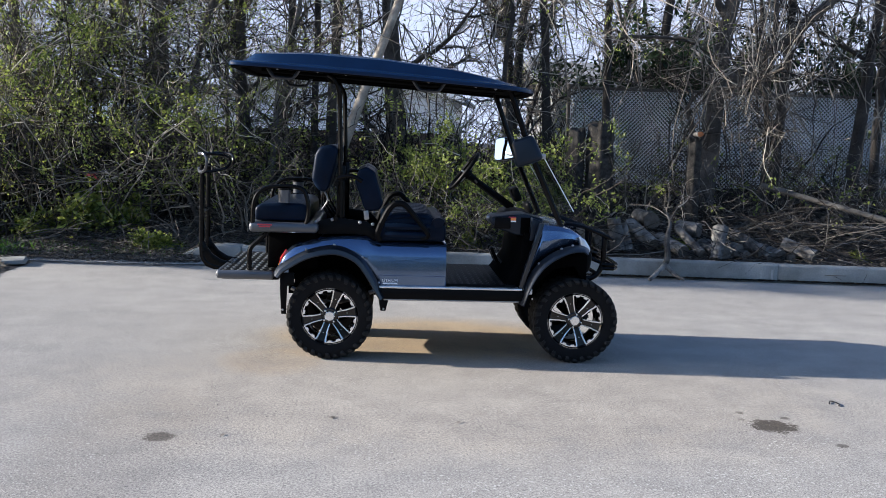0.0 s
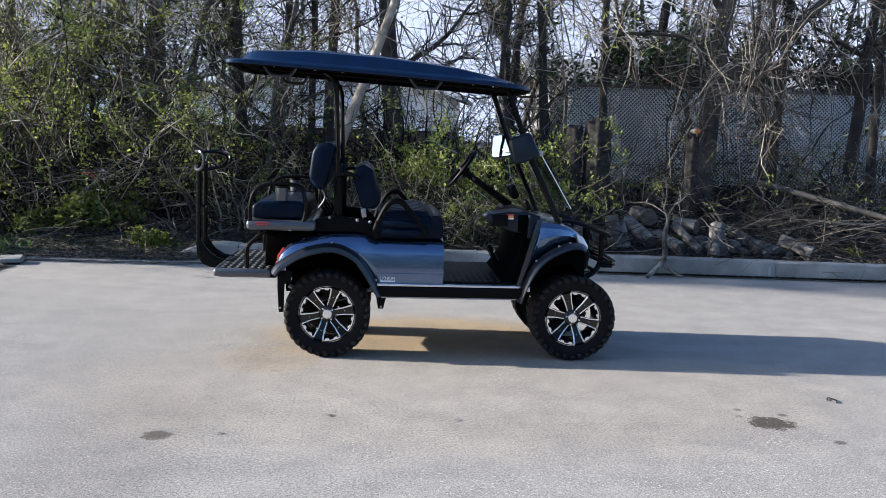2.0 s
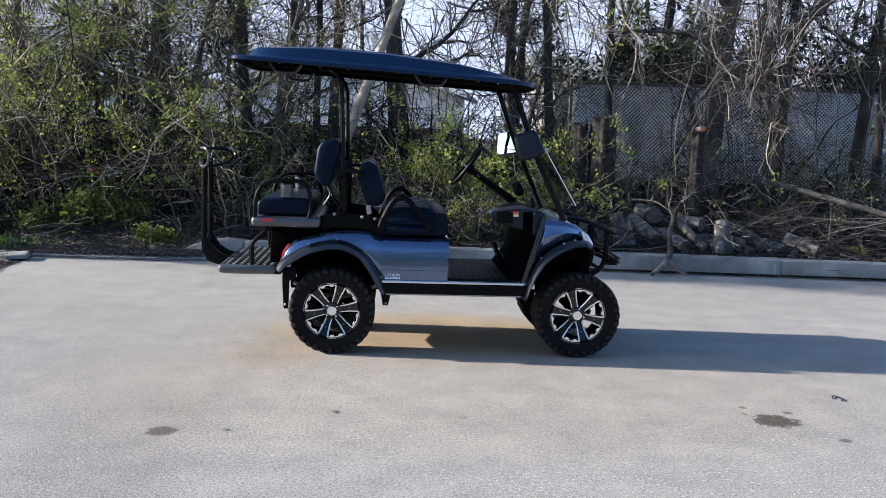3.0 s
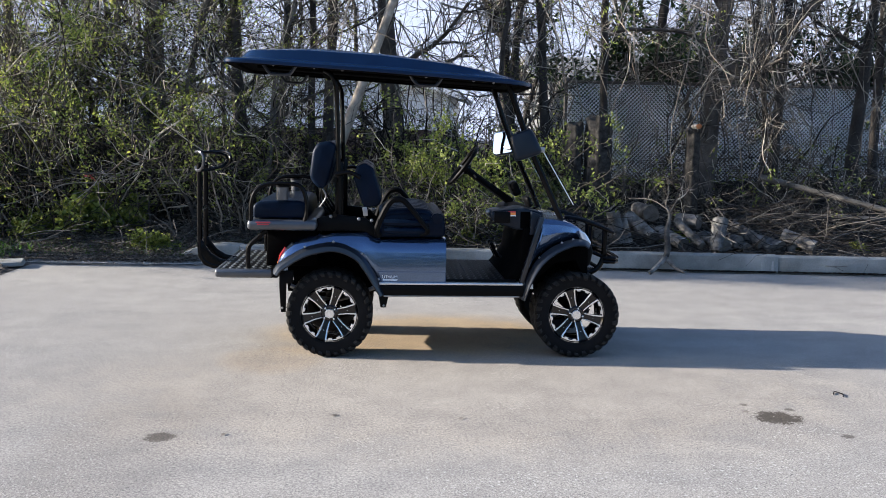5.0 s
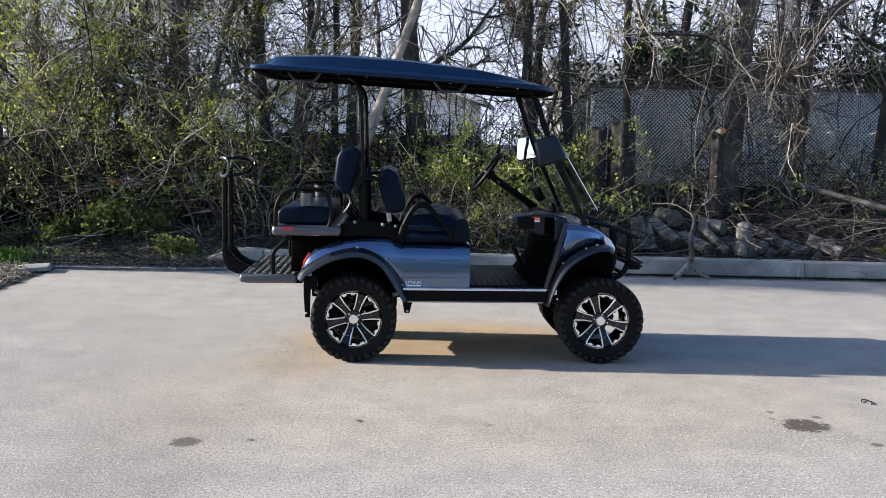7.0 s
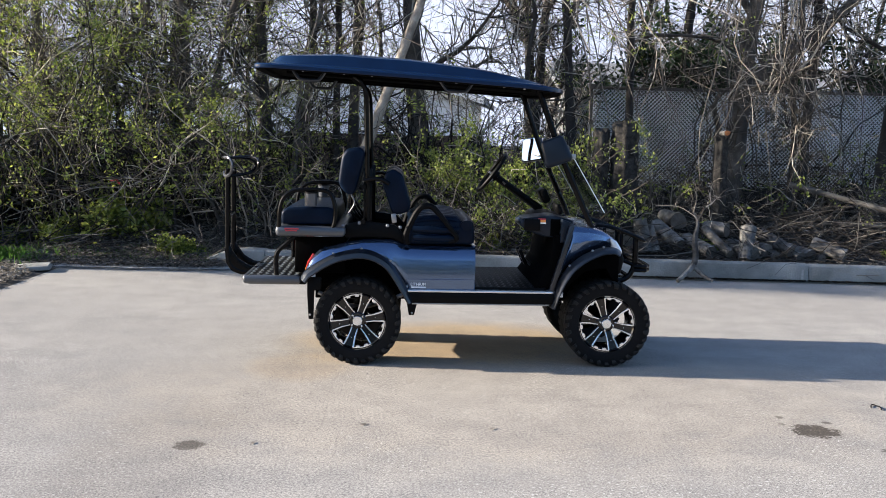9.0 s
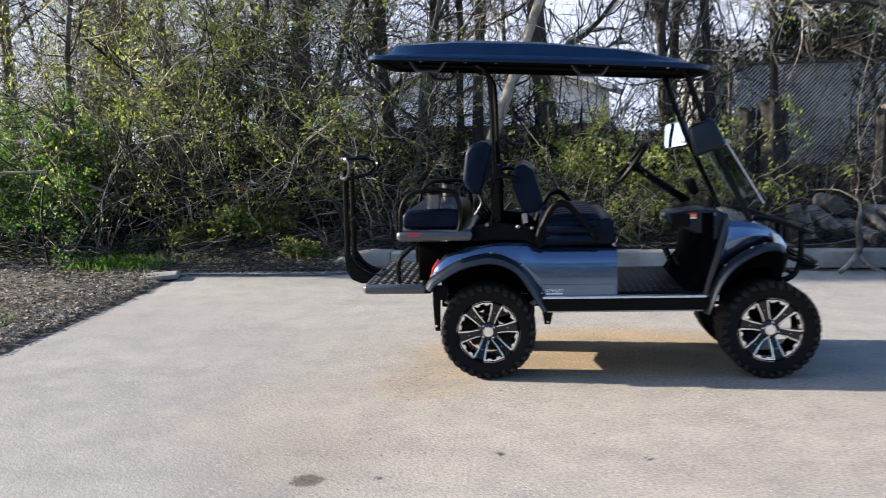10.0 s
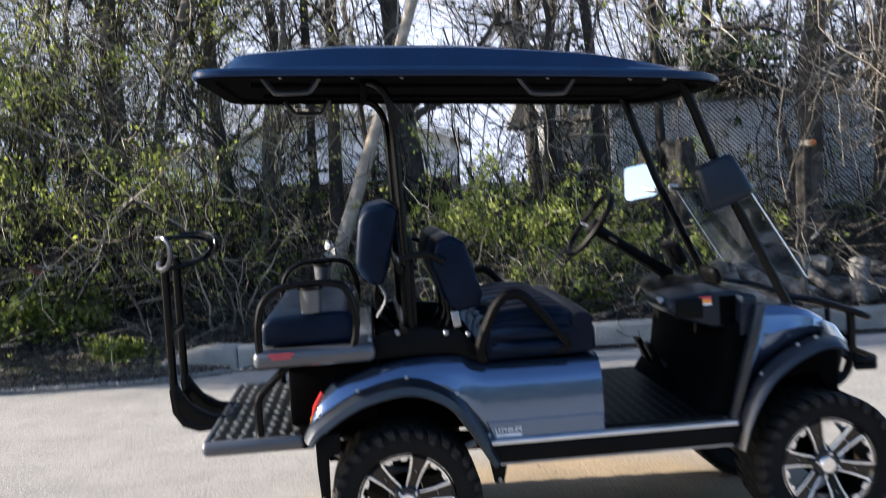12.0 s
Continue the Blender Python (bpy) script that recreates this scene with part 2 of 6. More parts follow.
def paving_shader():
    """Old light-grey asphalt: pale aggregate, broad worn and stained fields, tinted patches."""
    m = bpy.data.materials.new("worn_asphalt")
    m.use_nodes = True
    nt = m.node_tree
    N, L = nt.nodes, nt.links
    p = N["Principled BSDF"]
    p.inputs["Roughness"].default_value = 0.92
    p.inputs["Specular IOR Level"].default_value = 0.25
    tc = N.new("ShaderNodeTexCoord")

    def noise_at(scale, detail, lo, hi, stretch=(1, 1, 1)):
        mp = N.new("ShaderNodeMapping")
        mp.inputs["Scale"].default_value = stretch
        L.new(tc.outputs["Object"], mp.inputs[0])
        n = N.new("ShaderNodeTexNoise")
        n.inputs["Scale"].default_value, n.inputs["Detail"].default_value = scale, detail
        n.inputs["Roughness"].default_value = 0.6
        L.new(mp.outputs[0], n.inputs["Vector"])
        r = N.new("ShaderNodeMapRange")
        r.inputs["From Min"].default_value, r.inputs["From Max"].default_value = lo, hi
        L.new(n.outputs[0], r.inputs[0])
        return n, r.outputs[0]

    broad_n, broad = noise_at(0.55, 5, 0.35, 0.68, (0.5, 1, 1))
    mid_n, mid = noise_at(3.5, 8, 0.35, 0.65)
    grain_n, grain = noise_at(62, 4, 0.36, 0.64)
    fine_n, fine = noise_at(120, 2, 0.38, 0.62)
    stone_n, stone = noise_at(260, 2, 0.56, 0.70)
    streak_n, streak = noise_at(1.6, 5, 0.50, 0.72, (0.25, 1.6, 1))
    col = mixn(nt, "MIX", (0.268, 0.256, 0.241), (0.318, 0.304, 0.282), broad)
    col = mixn(nt, "MULTIPLY", col, mixn(nt, "MIX", (0.86, 0.86, 0.87), (1.10, 1.095, 1.08), mid), 1.0)
    col = mixn(nt, "MULTIPLY", col, mixn(nt, "MIX", (0.68, 0.68, 0.69), (1.24, 1.24, 1.22), grain), 1.0)
    col = mixn(nt, "MULTIPLY", col, mixn(nt, "MIX", (0.66, 0.66, 0.67), (1.28, 1.28, 1.26), fine), 1.0)
    col = mixn(nt, "MIX", col, (0.50, 0.49, 0.47), mixn(nt, "MULTIPLY", stone, (0.5, 0.5, 0.5), 1.0))
    col = mixn(nt, "MULTIPLY", col, mixn(nt, "MIX", (1, 1, 1), (0.88, 0.885, 0.90), streak), 1.0)
    # chipped dark pits and pale stones, in loose fields
    pit_n, pit = noise_at(62, 2, 0.57, 0.64)
    chip_n, chip = noise_at(58, 2, 0.60, 0.66)
    field_n, field = noise_at(1.1, 4, 0.40, 0.62)
    col = mixn(nt, "MIX", col, (0.13, 0.124, 0.117), mixn(nt, "MULTIPLY", pit, field, 1.0))
    col = mixn(nt, "MIX", col, (0.48, 0.47, 0.45), mixn(nt, "MULTIPLY", chip, field, 1.0))

    def blot(cx, cy, rx, ry, tint, strength):
        """A stain, also a plain tinted patch, with a soft, broken edge."""
        mp = N.new("ShaderNodeMapping")
        mp.vector_type = "TEXTURE"
        mp.inputs["Location"].default_value = (cx, cy, 0)
        mp.inputs["Scale"].default_value = (rx, ry, 1)
        L.new(tc.outputs["Object"], mp.inputs[0])
        g = N.new("ShaderNodeTexGradient")
        g.gradient_type = "SPHERICAL"
        L.new(mp.outputs[0], g.inputs[0])
        a = N.new("ShaderNodeMath")
        a.operation = "MULTIPLY"
        L.new(g.outputs["Fac"], a.inputs[0])
        soft = N.new("ShaderNodeMapRange")
        soft.inputs["To Min"].default_value = 0.55
        L.new(mid, soft.inputs[0])
        L.new(soft.outputs[0], a.inputs[1])
        r = N.new("ShaderNodeMapRange")
        r.inputs["From Min"].default_value, r.inputs["From Max"].default_value = 0.04, 0.35
        r.inputs["To Max"].default_value = strength
        L.new(a.outputs[0], r.inputs[0])
        return mixn(nt, "MULTIPLY", col, tint, r.outputs[0])

    def spill(cx, cy, rx, ry, strength=0.85):
        """An oil spot, dark in the middle and crumbled at its edge."""
        mp = N.new("ShaderNodeMapping")
        mp.vector_type = "TEXTURE"
        mp.inputs["Location"].default_value = (cx, cy, 0)
        mp.inputs["Scale"].default_value = (rx, ry, 1)
        L.new(tc.outputs["Object"], mp.inputs[0])
        g = N.new("ShaderNodeTexGradient")
        g.gradient_type = "SPHERICAL"
        L.new(mp.outputs[0], g.inputs[0])
        total = g.outputs["Fac"]
        for src, amount in ((grain, 0.42), (blob, 0.30)):
            a = N.new("ShaderNodeMath")
            a.operation = "MULTIPLY_ADD"
            a.inputs[1].default_value = amount
            L.new(src, a.inputs[0])
            L.new(total, a.inputs[2])
            total = a.outputs[0]
        r = N.new("ShaderNodeMapRange")
        r.inputs["From Min"].default_value, r.inputs["From Max"].default_value = 0.60, 0.76
        r.inputs["To Max"].default_value = strength
        L.new(total, r.inputs[0])
        inside = N.new("ShaderNodeMath")
        inside.operation = "GREATER_THAN"
        inside.inputs[1].default_value = 0.02
        L.new(g.outputs["Fac"], inside.inputs[0])
        both = N.new("ShaderNodeMath")
        both.operation = "MULTIPLY"
        L.new(r.outputs[0], both.inputs[0])
        L.new(inside.outputs[0], both.inputs[1])
        return mixn(nt, "MULTIPLY", col, (0.17, 0.15, 0.13), both.outputs[0])

    blob_n, blob = noise_at(14, 4, 0.35, 0.65)
    col = blot(0.75, 0.75, 1.5, 0.95, (1.06, 0.86, 0.60), 0.95)
    col = blot(-0.36, -0.05, 0.42, 0.5, (0.95, 0.83, 0.68), 0.5)
    col = blot(0.9, -0.8, 3.2, 1.6, (1.0, 0.94, 0.86), 0.7)
    col = blot(-0.9, -1.9, 0.5, 1.3, (0.84, 0.82, 0.80), 0.5)
    # broad patch over the left of the yard, slightly darker and cooler
    col = blot(-3.4, -0.6, 3.4, 4.0, (0.84, 0.845, 0.86), 0.9)
    for spot in ((2.49, -1.40, 0.17, 0.17, 0.92), (-0.735, -1.70, 0.10, 0.10, 0.75), (2.72, -1.735, 0.05, 0.045, 0.7), (2.62, -1.25, 0.04, 0.04, 0.7), (2.40, -1.15, 0.03, 0.04, 0.6), (2.36, -1.28, 0.03, 0.03, 0.5)):
        col = spill(*spot)
    L.new(col, p.inputs["Base Color"])
    b = N.new("ShaderNodeBump")
    b.inputs["Strength"].default_value, b.inputs["Distance"].default_value = 0.07, 0.004
    L.new(grain_n.outputs[0], b.inputs["Height"])
    L.new(b.outputs[0], p.inputs["Normal"])
    return m


M_PAVE = paving_shader()
M_KERB = shader("old_concrete", (0.17, 0.175, 0.165), 0.9, 0.0, 0.22, 3.0, 0.8, 60, color2=(0.33, 0.33, 0.31))

# ---- mesh helpers ----


def finish(name, bm, mat, parent=None, label="", smooth=30):
    """Links a bmesh as one mesh object."""
    me = bpy.data.meshes.new(name)
    bmesh.ops.recalc_face_normals(bm, faces=bm.faces)
    bm.to_mesh(me)
    bm.free()
    if smooth:
        me.shade_smooth()
        me.set_sharp_from_angle(angle=radians(smooth))
    for mm in (mat if isinstance(mat, (list, tuple)) else (mat,)):
        me.materials.append(mm)
    ob = new(name, me)
    if parent:
        ob.parent = parent
    if label:
        ob["label"] = label
    return ob


def part(name, bm, mat, parent, label=""):
    return finish(name, bm, mat, parent, label)


def base(name, label, category, at=(0, 0, 0), group="", kind=""):
    ob = new(name)
    ob.location = at
    ob.empty_display_size = 0.2
    return tagged(ob, label, category, group, kind)


def box(x0, x1, y0, y1, z0, z1, r=0.01, seg=2, bm=None):
    """A box with rounded edges."""
    b = bmesh.new()
    bmesh.ops.create_cube(b, size=1)
    for v in b.verts:
        v.co = Vector((x0 + (v.co.x + 0.5) * (x1 - x0), y0 + (v.co.y + 0.5) * (y1 - y0), z0 + (v.co.z + 0.5) * (z1 - z0)))
    if r:
        bmesh.ops.bevel(b, geom=b.edges[:], offset=r, segments=seg, profile=0.5, affect="EDGES", clamp_overlap=True)
    return joined(bm, b)


def joined(bm, b):
    if bm is None:
        return b
    me = bpy.data.meshes.new("t")
    b.to_mesh(me)
    b.free()
    bm.from_mesh(me)
    bpy.data.meshes.remove(me)
    return bm


def turned(bm, m):
    bmesh.ops.transform(bm, matrix=m, verts=bm.verts)
    return bm


def prism(profile, y0, y1, r=0.01, seg=2, bm=None, split=1):
    """A side profile of (x, z) drawn out from y0 to y1, with rounded edges."""
    b = bmesh.new()
    near = [b.verts.new((x, y0, z)) for x, z in profile]
    far = [b.verts.new((x, y1, z)) for x, z in profile]
    b.faces.new(near)
    b.faces.new(list(reversed(far)))
    n = len(profile)
    for i in range(n):
        b.faces.new((near[i], far[i], far[(i + 1) % n], near[(i + 1) % n]))
    bmesh.ops.recalc_face_normals(b, faces=b.faces)
    if r:
        bmesh.ops.bevel(b, geom=b.edges[:], offset=r, segments=seg, profile=0.5, affect="EDGES", clamp_overlap=True)
    return joined(bm, b)


def smooth_line(pts, n=6, closed=False):
    """Catmull-Rom through the points."""
    P = [Vector(p) for p in pts]
    out = []
    m = len(P)
    for i in range(m if closed else m - 1):
        a, b, c, d = (P[(i + k) % m] if closed else P[min(max(i + k, 0), m - 1)] for k in (-1, 0, 1, 2))
        for j in range(n):
            t = j / n
            out.append(0.5 * ((2 * b) + (c - a) * t + (2 * a - 5 * b + 4 * c - d) * t * t + (3 * b - a - 3 * c + d) * t ** 3))
    if not closed:
        out.append(P[-1])
    return out


def tube(pts, r, n=10, curve=6, closed=False, bm=None, flat=1.0):
    """A round bar along a line; r may be a list of radii, one a point."""
    line = smooth_line(pts, curve, closed) if curve else [Vector(p) for p in pts]
    if isinstance(r, (int, float)):
        rad = [r] * len(line)
    else:
        rad = [float(q) for q in np.interp(np.linspace(0, len(r) - 1, len(line)), range(len(r)), r)]
    b = bmesh.new()
    rings = []
    m = len(line)
    up = Vector((0, 0, 1))
    first = (line[1] - line[0]).normalized()
    side = first.cross(up)
    if side.length < 0.1:
        side = first.cross(Vector((0, 1, 0)))
    side.normalize()
    for i in range(m):
        a, c = (line[i - 1] if i or closed else line[i]), (line[(i + 1) % m] if i < m - 1 or closed else line[i])
        t = (c - a).normalized()
        side = (side - t * side.dot(t)).normalized()
        w = t.cross(side)
        rings.append([b.verts.new(line[i] + rad[i] * (math.cos(k * math.tau / n) * side + flat * math.sin(k * math.tau / n) * w)) for k in range(n)])
    for i in range(m if closed else m - 1):
        A, B = rings[i], rings[(i + 1) % m]
        for k in range(n):
            b.faces.new((A[k], A[(k + 1) % n], B[(k + 1) % n], B[k]))
    if not closed:
        b.faces.new(list(reversed(rings[0])))
        b.faces.new(rings[-1])
    return joined(bm, b)


def lathe(profile, n=48, axis="y", bm=None, caps=True):
    """A profile of (radius, along) turned round the y axis."""
    b = bmesh.new()
    rings = [[b.verts.new((r * math.cos(k * math.tau / n), a, r * math.sin(k * math.tau / n))) for k in range(n)] for r, a in profile]
    for A, B in zip(rings, rings[1:]):
        for k in range(n):
            b.faces.new((A[k], A[(k + 1) % n], B[(k + 1) % n], B[k]))
    if caps:
        b.faces.new(rings[0])
        b.faces.new(list(reversed(rings[-1])))
    return joined(bm, b)


def dome(at, r, flat=0.5, bm=None):
    b = bmesh.new()
    bmesh.ops.create_icosphere(b, subdivisions=2, radius=r)
    turned(b, Matrix.Translation(at) @ Matrix.Diagonal((1, flat, 1, 1)))
    return joined(bm, b)


# ---- fast arrays for plants ----


def fast(name, verts, faces, mat, parent=None, label="", smooth=False, kind=""):
    """One mesh object from arrays; all faces have the same number of corners."""
    verts, faces = np.asarray(verts, np.float32), np.asarray(faces, np.int32)
    me = bpy.data.meshes.new(name)
    me.vertices.add(len(verts))
    me.vertices.foreach_set("co", verts.ravel())
    k = faces.shape[1]
    me.loops.add(faces.size)
    me.loops.foreach_set("vertex_index", faces.ravel())
    me.polygons.add(len(faces))
    me.polygons.foreach_set("loop_start", np.arange(len(faces), dtype=np.int32) * k)
    me.update(calc_edges=True)
    if smooth:
        me.shade_smooth()
    me.materials.append(mat)
    ob = new(name, me)
    if parent:
        ob.parent = parent
    if label:
        ob["label"] = label
    if kind:
        ob["kind"] = kind
    return ob


def sticks(lines, sides=4):
    """Tapered bars along many lines; each line is (points (n, 3), radii (n))."""
    V, F, at = [], [], 0
    ang = np.arange(sides) * math.tau / sides
    for pts, rad in lines:
        pts, rad = np.asarray(pts, float), np.asarray(rad, float)
        n = len(pts)
        t = np.gradient(pts, axis=0)
        t /= np.linalg.norm(t, axis=1, keepdims=True) + 1e-9
        ref = np.array([0.0, 0.0, 1.0]) if abs(t[:, 2]).mean() < 0.8 else np.array([1.0, 0.0, 0.0])
        u = np.cross(t, ref)
        u /= np.linalg.norm(u, axis=1, keepdims=True) + 1e-9
        w = np.cross(t, u)
        ring = pts[:, None] + rad[:, None, None] * (np.cos(ang)[None, :, None] * u[:, None] + np.sin(ang)[None, :, None] * w[:, None])
        V.append(ring.reshape(-1, 3))
        i, k = np.meshgrid(np.arange(n - 1), np.arange(sides), indexing="ij")
        a, b = i * sides + k, i * sides + (k + 1) % sides
        F.append((np.stack([a, b, b + sides, a + sides], -1) + at).reshape(-1, 4))
        at += n * sides
    return np.concatenate(V), np.concatenate(F)


def leaves(rng, spots, size=(0.015, 0.04), per=1, spread=0.03, long=1.7):
    """Small pointed leaves, slightly folded, at random turns about the spots."""
    spots = np.repeat(np.asarray(spots, float), per, axis=0)
    n = len(spots)
    c = spots + rng.normal(0, spread, (n, 3))
    d = rng.normal(0, 1, (n, 3))
    d /= np.linalg.norm(d, axis=1, keepdims=True)
    e = np.cross(d, rng.normal(0, 1, (n, 3)))
    e /= np.linalg.norm(e, axis=1, keepdims=True)
    f = np.cross(d, e)
    s = rng.uniform(*size, (n, 1))
    V = np.stack([c - d * s * long * 0.5, c + e * s * 0.5 + f * s * 0.12, c + d * s * long * 0.5, c - e * s * 0.5 + f * s * 0.12], 1).reshape(-1, 3)
    F = np.arange(n * 4).reshape(-1, 4)
    return V, F


def limb(rng, start, way, length, r0, r1, n=7, wobble=0.12, lift=0.0):
    """A crooked line from start along way, that lifts or droops."""
    way = np.asarray(way, float) / np.linalg.norm(way)
    pts, p, d = [np.asarray(start, float)], np.asarray(start, float), way.copy()
    for i in range(n - 1):
        d = d + rng.normal(0, wobble, 3) + np.array([0, 0, lift / n])
        d /= np.linalg.norm(d)
        p = p + d * length / (n - 1)
        pts.append(p)
    return np.array(pts), np.linspace(r0, r1, n)


def branching(rng, line, count, length, r, spread=0.9, lift=0.2, start=0.2, wobble=0.2, n=6):
    """Side branches off a line."""
    pts, rad = line
    out = []
    for _ in range(count):
        f = rng.uniform(start, 0.98) * (len(pts) - 1)
        i = int(f)
        p = pts[i] + (pts[min(i + 1, len(pts) - 1)] - pts[i]) * (f - i)
        t = pts[min(i + 1, len(pts) - 1)] - pts[max(i - 1, 0)]
        t = t / (np.linalg.norm(t) + 1e-9)
        d = t * rng.uniform(0.2, 1.0) + rng.normal(0, spread, 3)
        L = length * rng.uniform(0.45, 1.25)
        rr = min(r * rng.uniform(0.7, 1.3), rad[i] * 0.8)
        out.append(limb(rng, p, d, L, rr, max(rr * 0.35, 0.0012), n, wobble, lift))
    return out


# ---- ground ----
def kerb_y(x):
    return 4.52 - 0.0893 * x


def edge_y(x):
    """Far edge of the paving: along the kerb, and nearer where the kerb has ended."""
    return kerb_y(x) - float(np.interp(x, [-3.6, -1.9, -1.3], [0.34, 0.26, 0.0]))


KERB_TOP = 0.20
EDGE_X = -3.62     # where the paving ends on the kerb's far end


def bank(x, y):
    """Height of the ground behind the kerb and beside the paving."""
    back = y - edge_y(x)
    kerbed = np.interp(back, [-0.2, 0.0, 0.25, 1.5, 4.0, 7.0, 14.0, 60.0], [0.0, 0.0, 0.1, 0.2, 0.42, 0.6, 0.7, 0.7])
    open_edge = np.interp(back, [-0.2, 0.0, 0.3, 1.1, 2.2, 7.0, 14.0, 60.0], [0.0, 0.012, 0.06, 0.24, 0.34, 0.6, 0.7, 0.7])
    far_end = np.interp(back, [-0.2, 0.0, 0.5, 4.0, 14.0, 60.0], [0.0, 0.012, 0.05, 0.12, 0.5, 0.7])
    k, e = np.interp(x, [-1.9, -1.2], [0.0, 1.0]), np.interp(x, [-4.6, -3.4], [0.0, 1.0])
    rise = k * kerbed + (1 - k) * (e * open_edge + (1 - e) * far_end)
    side = np.interp(EDGE_X - x, [0.0, 0.3, 2.0, 6.0], [0.012, 0.04, 0.06, 0.1])
    return max(rise if back > 0 else 0.0, side if x < EDGE_X else 0.0)


def ground():
    """One sheet to the horizon, finer near the path."""
    xs = np.concatenate([[-400, -120, -50, -25], np.arange(-14, 14.01, 0.2), [20, 30, 60, 150, 400]])
    ys = np.concatenate([[-400, -120, -40, -20, -10, -6], np.arange(-4, 14.01, 0.2), [18, 25, 40, 90, 200, 400]])
    rng = np.random.default_rng(3)
    V = []
    for y in ys:
        for x in xs:
            paved = x > EDGE_X + 0.02 and y < edge_y(x) - 0.02
            z = bank(x, y)
            back = max(y - edge_y(x), EDGE_X - x)
            if paved:
                z = -0.05 if back < -0.3 else -0.006
            elif abs(x) < 15 and y < 15:
                k = min(1.0, max(back, 0.0) / 0.5)
                z = max(z + k * (0.05 * noise.noise(Vector((x * 1.7, y * 1.7, 0))) + rng.uniform(-0.015, 0.015)), 0.006)
            if x > -1.3 and -0.3 < y - kerb_y(x) < 0.12:
                z = -0.05
            V.append((x, y, z))
    nx = len(xs)
    i, j = np.meshgrid(np.arange(len(ys) - 1), np.arange(nx - 1), indexing="ij")
    a = (i * nx + j).ravel()
    return tagged(fast("ground", V, np.stack([a, a + 1, a + nx + 1, a + nx], 1), M_SOIL, smooth=True),
                  "dark soil bank under leaf litter and twigs", "ground", kind="structure")


ground()


def paving():
    """The worn asphalt yard: a slab with an uneven outer edge along the soil."""
    rng = np.random.default_rng(5)
    b = bmesh.new()
    edge = []
    for x in np.arange(60, EDGE_X, -0.25):
        edge.append((x, edge_y(x) + (rng.normal(0, 0.03) if x < -1.6 else 0.03), 0))
    for y in np.arange(edge_y(EDGE_X) - 0.2, -60, -0.3):
        edge.append((EDGE_X + rng.normal(0, 0.035) + 0.06 * math.sin(y * 1.7) + (max(0, 1.2 - y) * 0.01), y, 0))
    edge.append((60, -60, 0))
    top = [b.verts.new(p) for p in edge]
    f = b.faces.new(top)
    ret = bmesh.ops.extrude_face_region(b, geom=[f])
    for v in ret["geom"]:
        if isinstance(v, bmesh.types.BMVert):
            v.co.z = -0.08
    return tagged(finish("paving", b, M_PAVE, smooth=0), "worn light grey asphalt yard with faint stains", "pavement", kind="structure")


paving()


def verge():
    """A strip of trodden grit where the paving meets the litter."""
    rng = np.random.default_rng(14)
    V, xs, backs = [], np.arange(-3.75, -1.25, 0.05), (-0.10, 0.02, 0.1, 0.18, 0.27)
    for x in xs:
        e = edge_y(x) + 0.04 * noise.noise(Vector((x * 3.1, 0, 2)))
        V += [(x, e + b * rng.uniform(0.85, 1.15), max(0.005, float(bank(x, e + b)) * (0.0, 0.35, 1, 1, 1)[backs.index(b)] + rng.uniform(0.002, 0.010)) - (0.03 if b > 0.25 else 0)) for b in backs]
    n = len(backs)
    i, j = np.meshgrid(np.arange(len(xs) - 1), np.arange(n - 1), indexing="ij")
    a = (i * n + j).ravel()
    return tagged(fast("verge", V, np.stack([a, a + n, a + n + 1, a + 1], 1), M_VERGE, smooth=True), "grey grit verge along the paving edge", "verge", kind="structure")


verge()


def kerb():
    """Cast kerb stones end to end with narrow joints; the last one falls away to the ground."""
    rng = np.random.default_rng(8)
    top = base("kerb", "weathered grey concrete kerb along the yard", "kerb", kind="structure")
    x = -1.25
    way = math.atan(-0.0893)
    while x < 14:
        L = 3.04
        b = prism([(0, -0.1), (0.0, KERB_TOP - 0.015), (0.02, KERB_TOP), (0.16, KERB_TOP), (0.18, KERB_TOP - 0.02), (0.18, -0.1)], 0, L - 0.003, 0.006, 2)
        b = turned(b, Matrix(((0, 1, 0, 0), (1, 0, 0, 0), (0, 0, 1, 0), (0, 0, 0, 1))))
        bmesh.ops.subdivide_edges(b, edges=[e for e in b.edges if e.calc_length() > 1], cuts=20)
        for v in b.verts:
            v.co += Vector((0, rng.normal(0, 0.0015), rng.normal(0, 0.0015)))
        ob = part("kerb_stone", b, M_KERB, top)
        ob.matrix_basis = pose(x, kerb_y(x), rng.normal(0, 0.003), 0, 0, math.degrees(way) + rng.normal(0, 0.1))
        x += L * math.cos(way)
    # end block, rising slightly and then sloping down
    b = prism([(0.0, -0.1), (0.0, 0.205), (-0.22, 0.215), (-0.40, 0.195), (-0.56, 0.15), (-0.68, 0.09), (-0.80, 0.01), (-0.82, -0.1)], 0.0, 0.26, 0.02, 3)
    ob = part("end_block", b, M_KERB, top, "sloped broken end block")
    ob.matrix_basis = pose(-1.255, kerb_y(-1.255) - 0.01, 0, 0, 0, math.degrees(way))
    # two painted ticks on the face
    for i, px in enumerate((4.62, 4.74)):
        b = box(-0.012, 0.012, -0.004, 0.0, 0.03, 0.15, 0.0)
        ob = part("paint_mark", b, M_STONE, top, "faded white paint tick")
        ob.matrix_basis = pose(px, kerb_y(px) - 0.001, 0, 0, 0, math.degrees(way))


kerb()


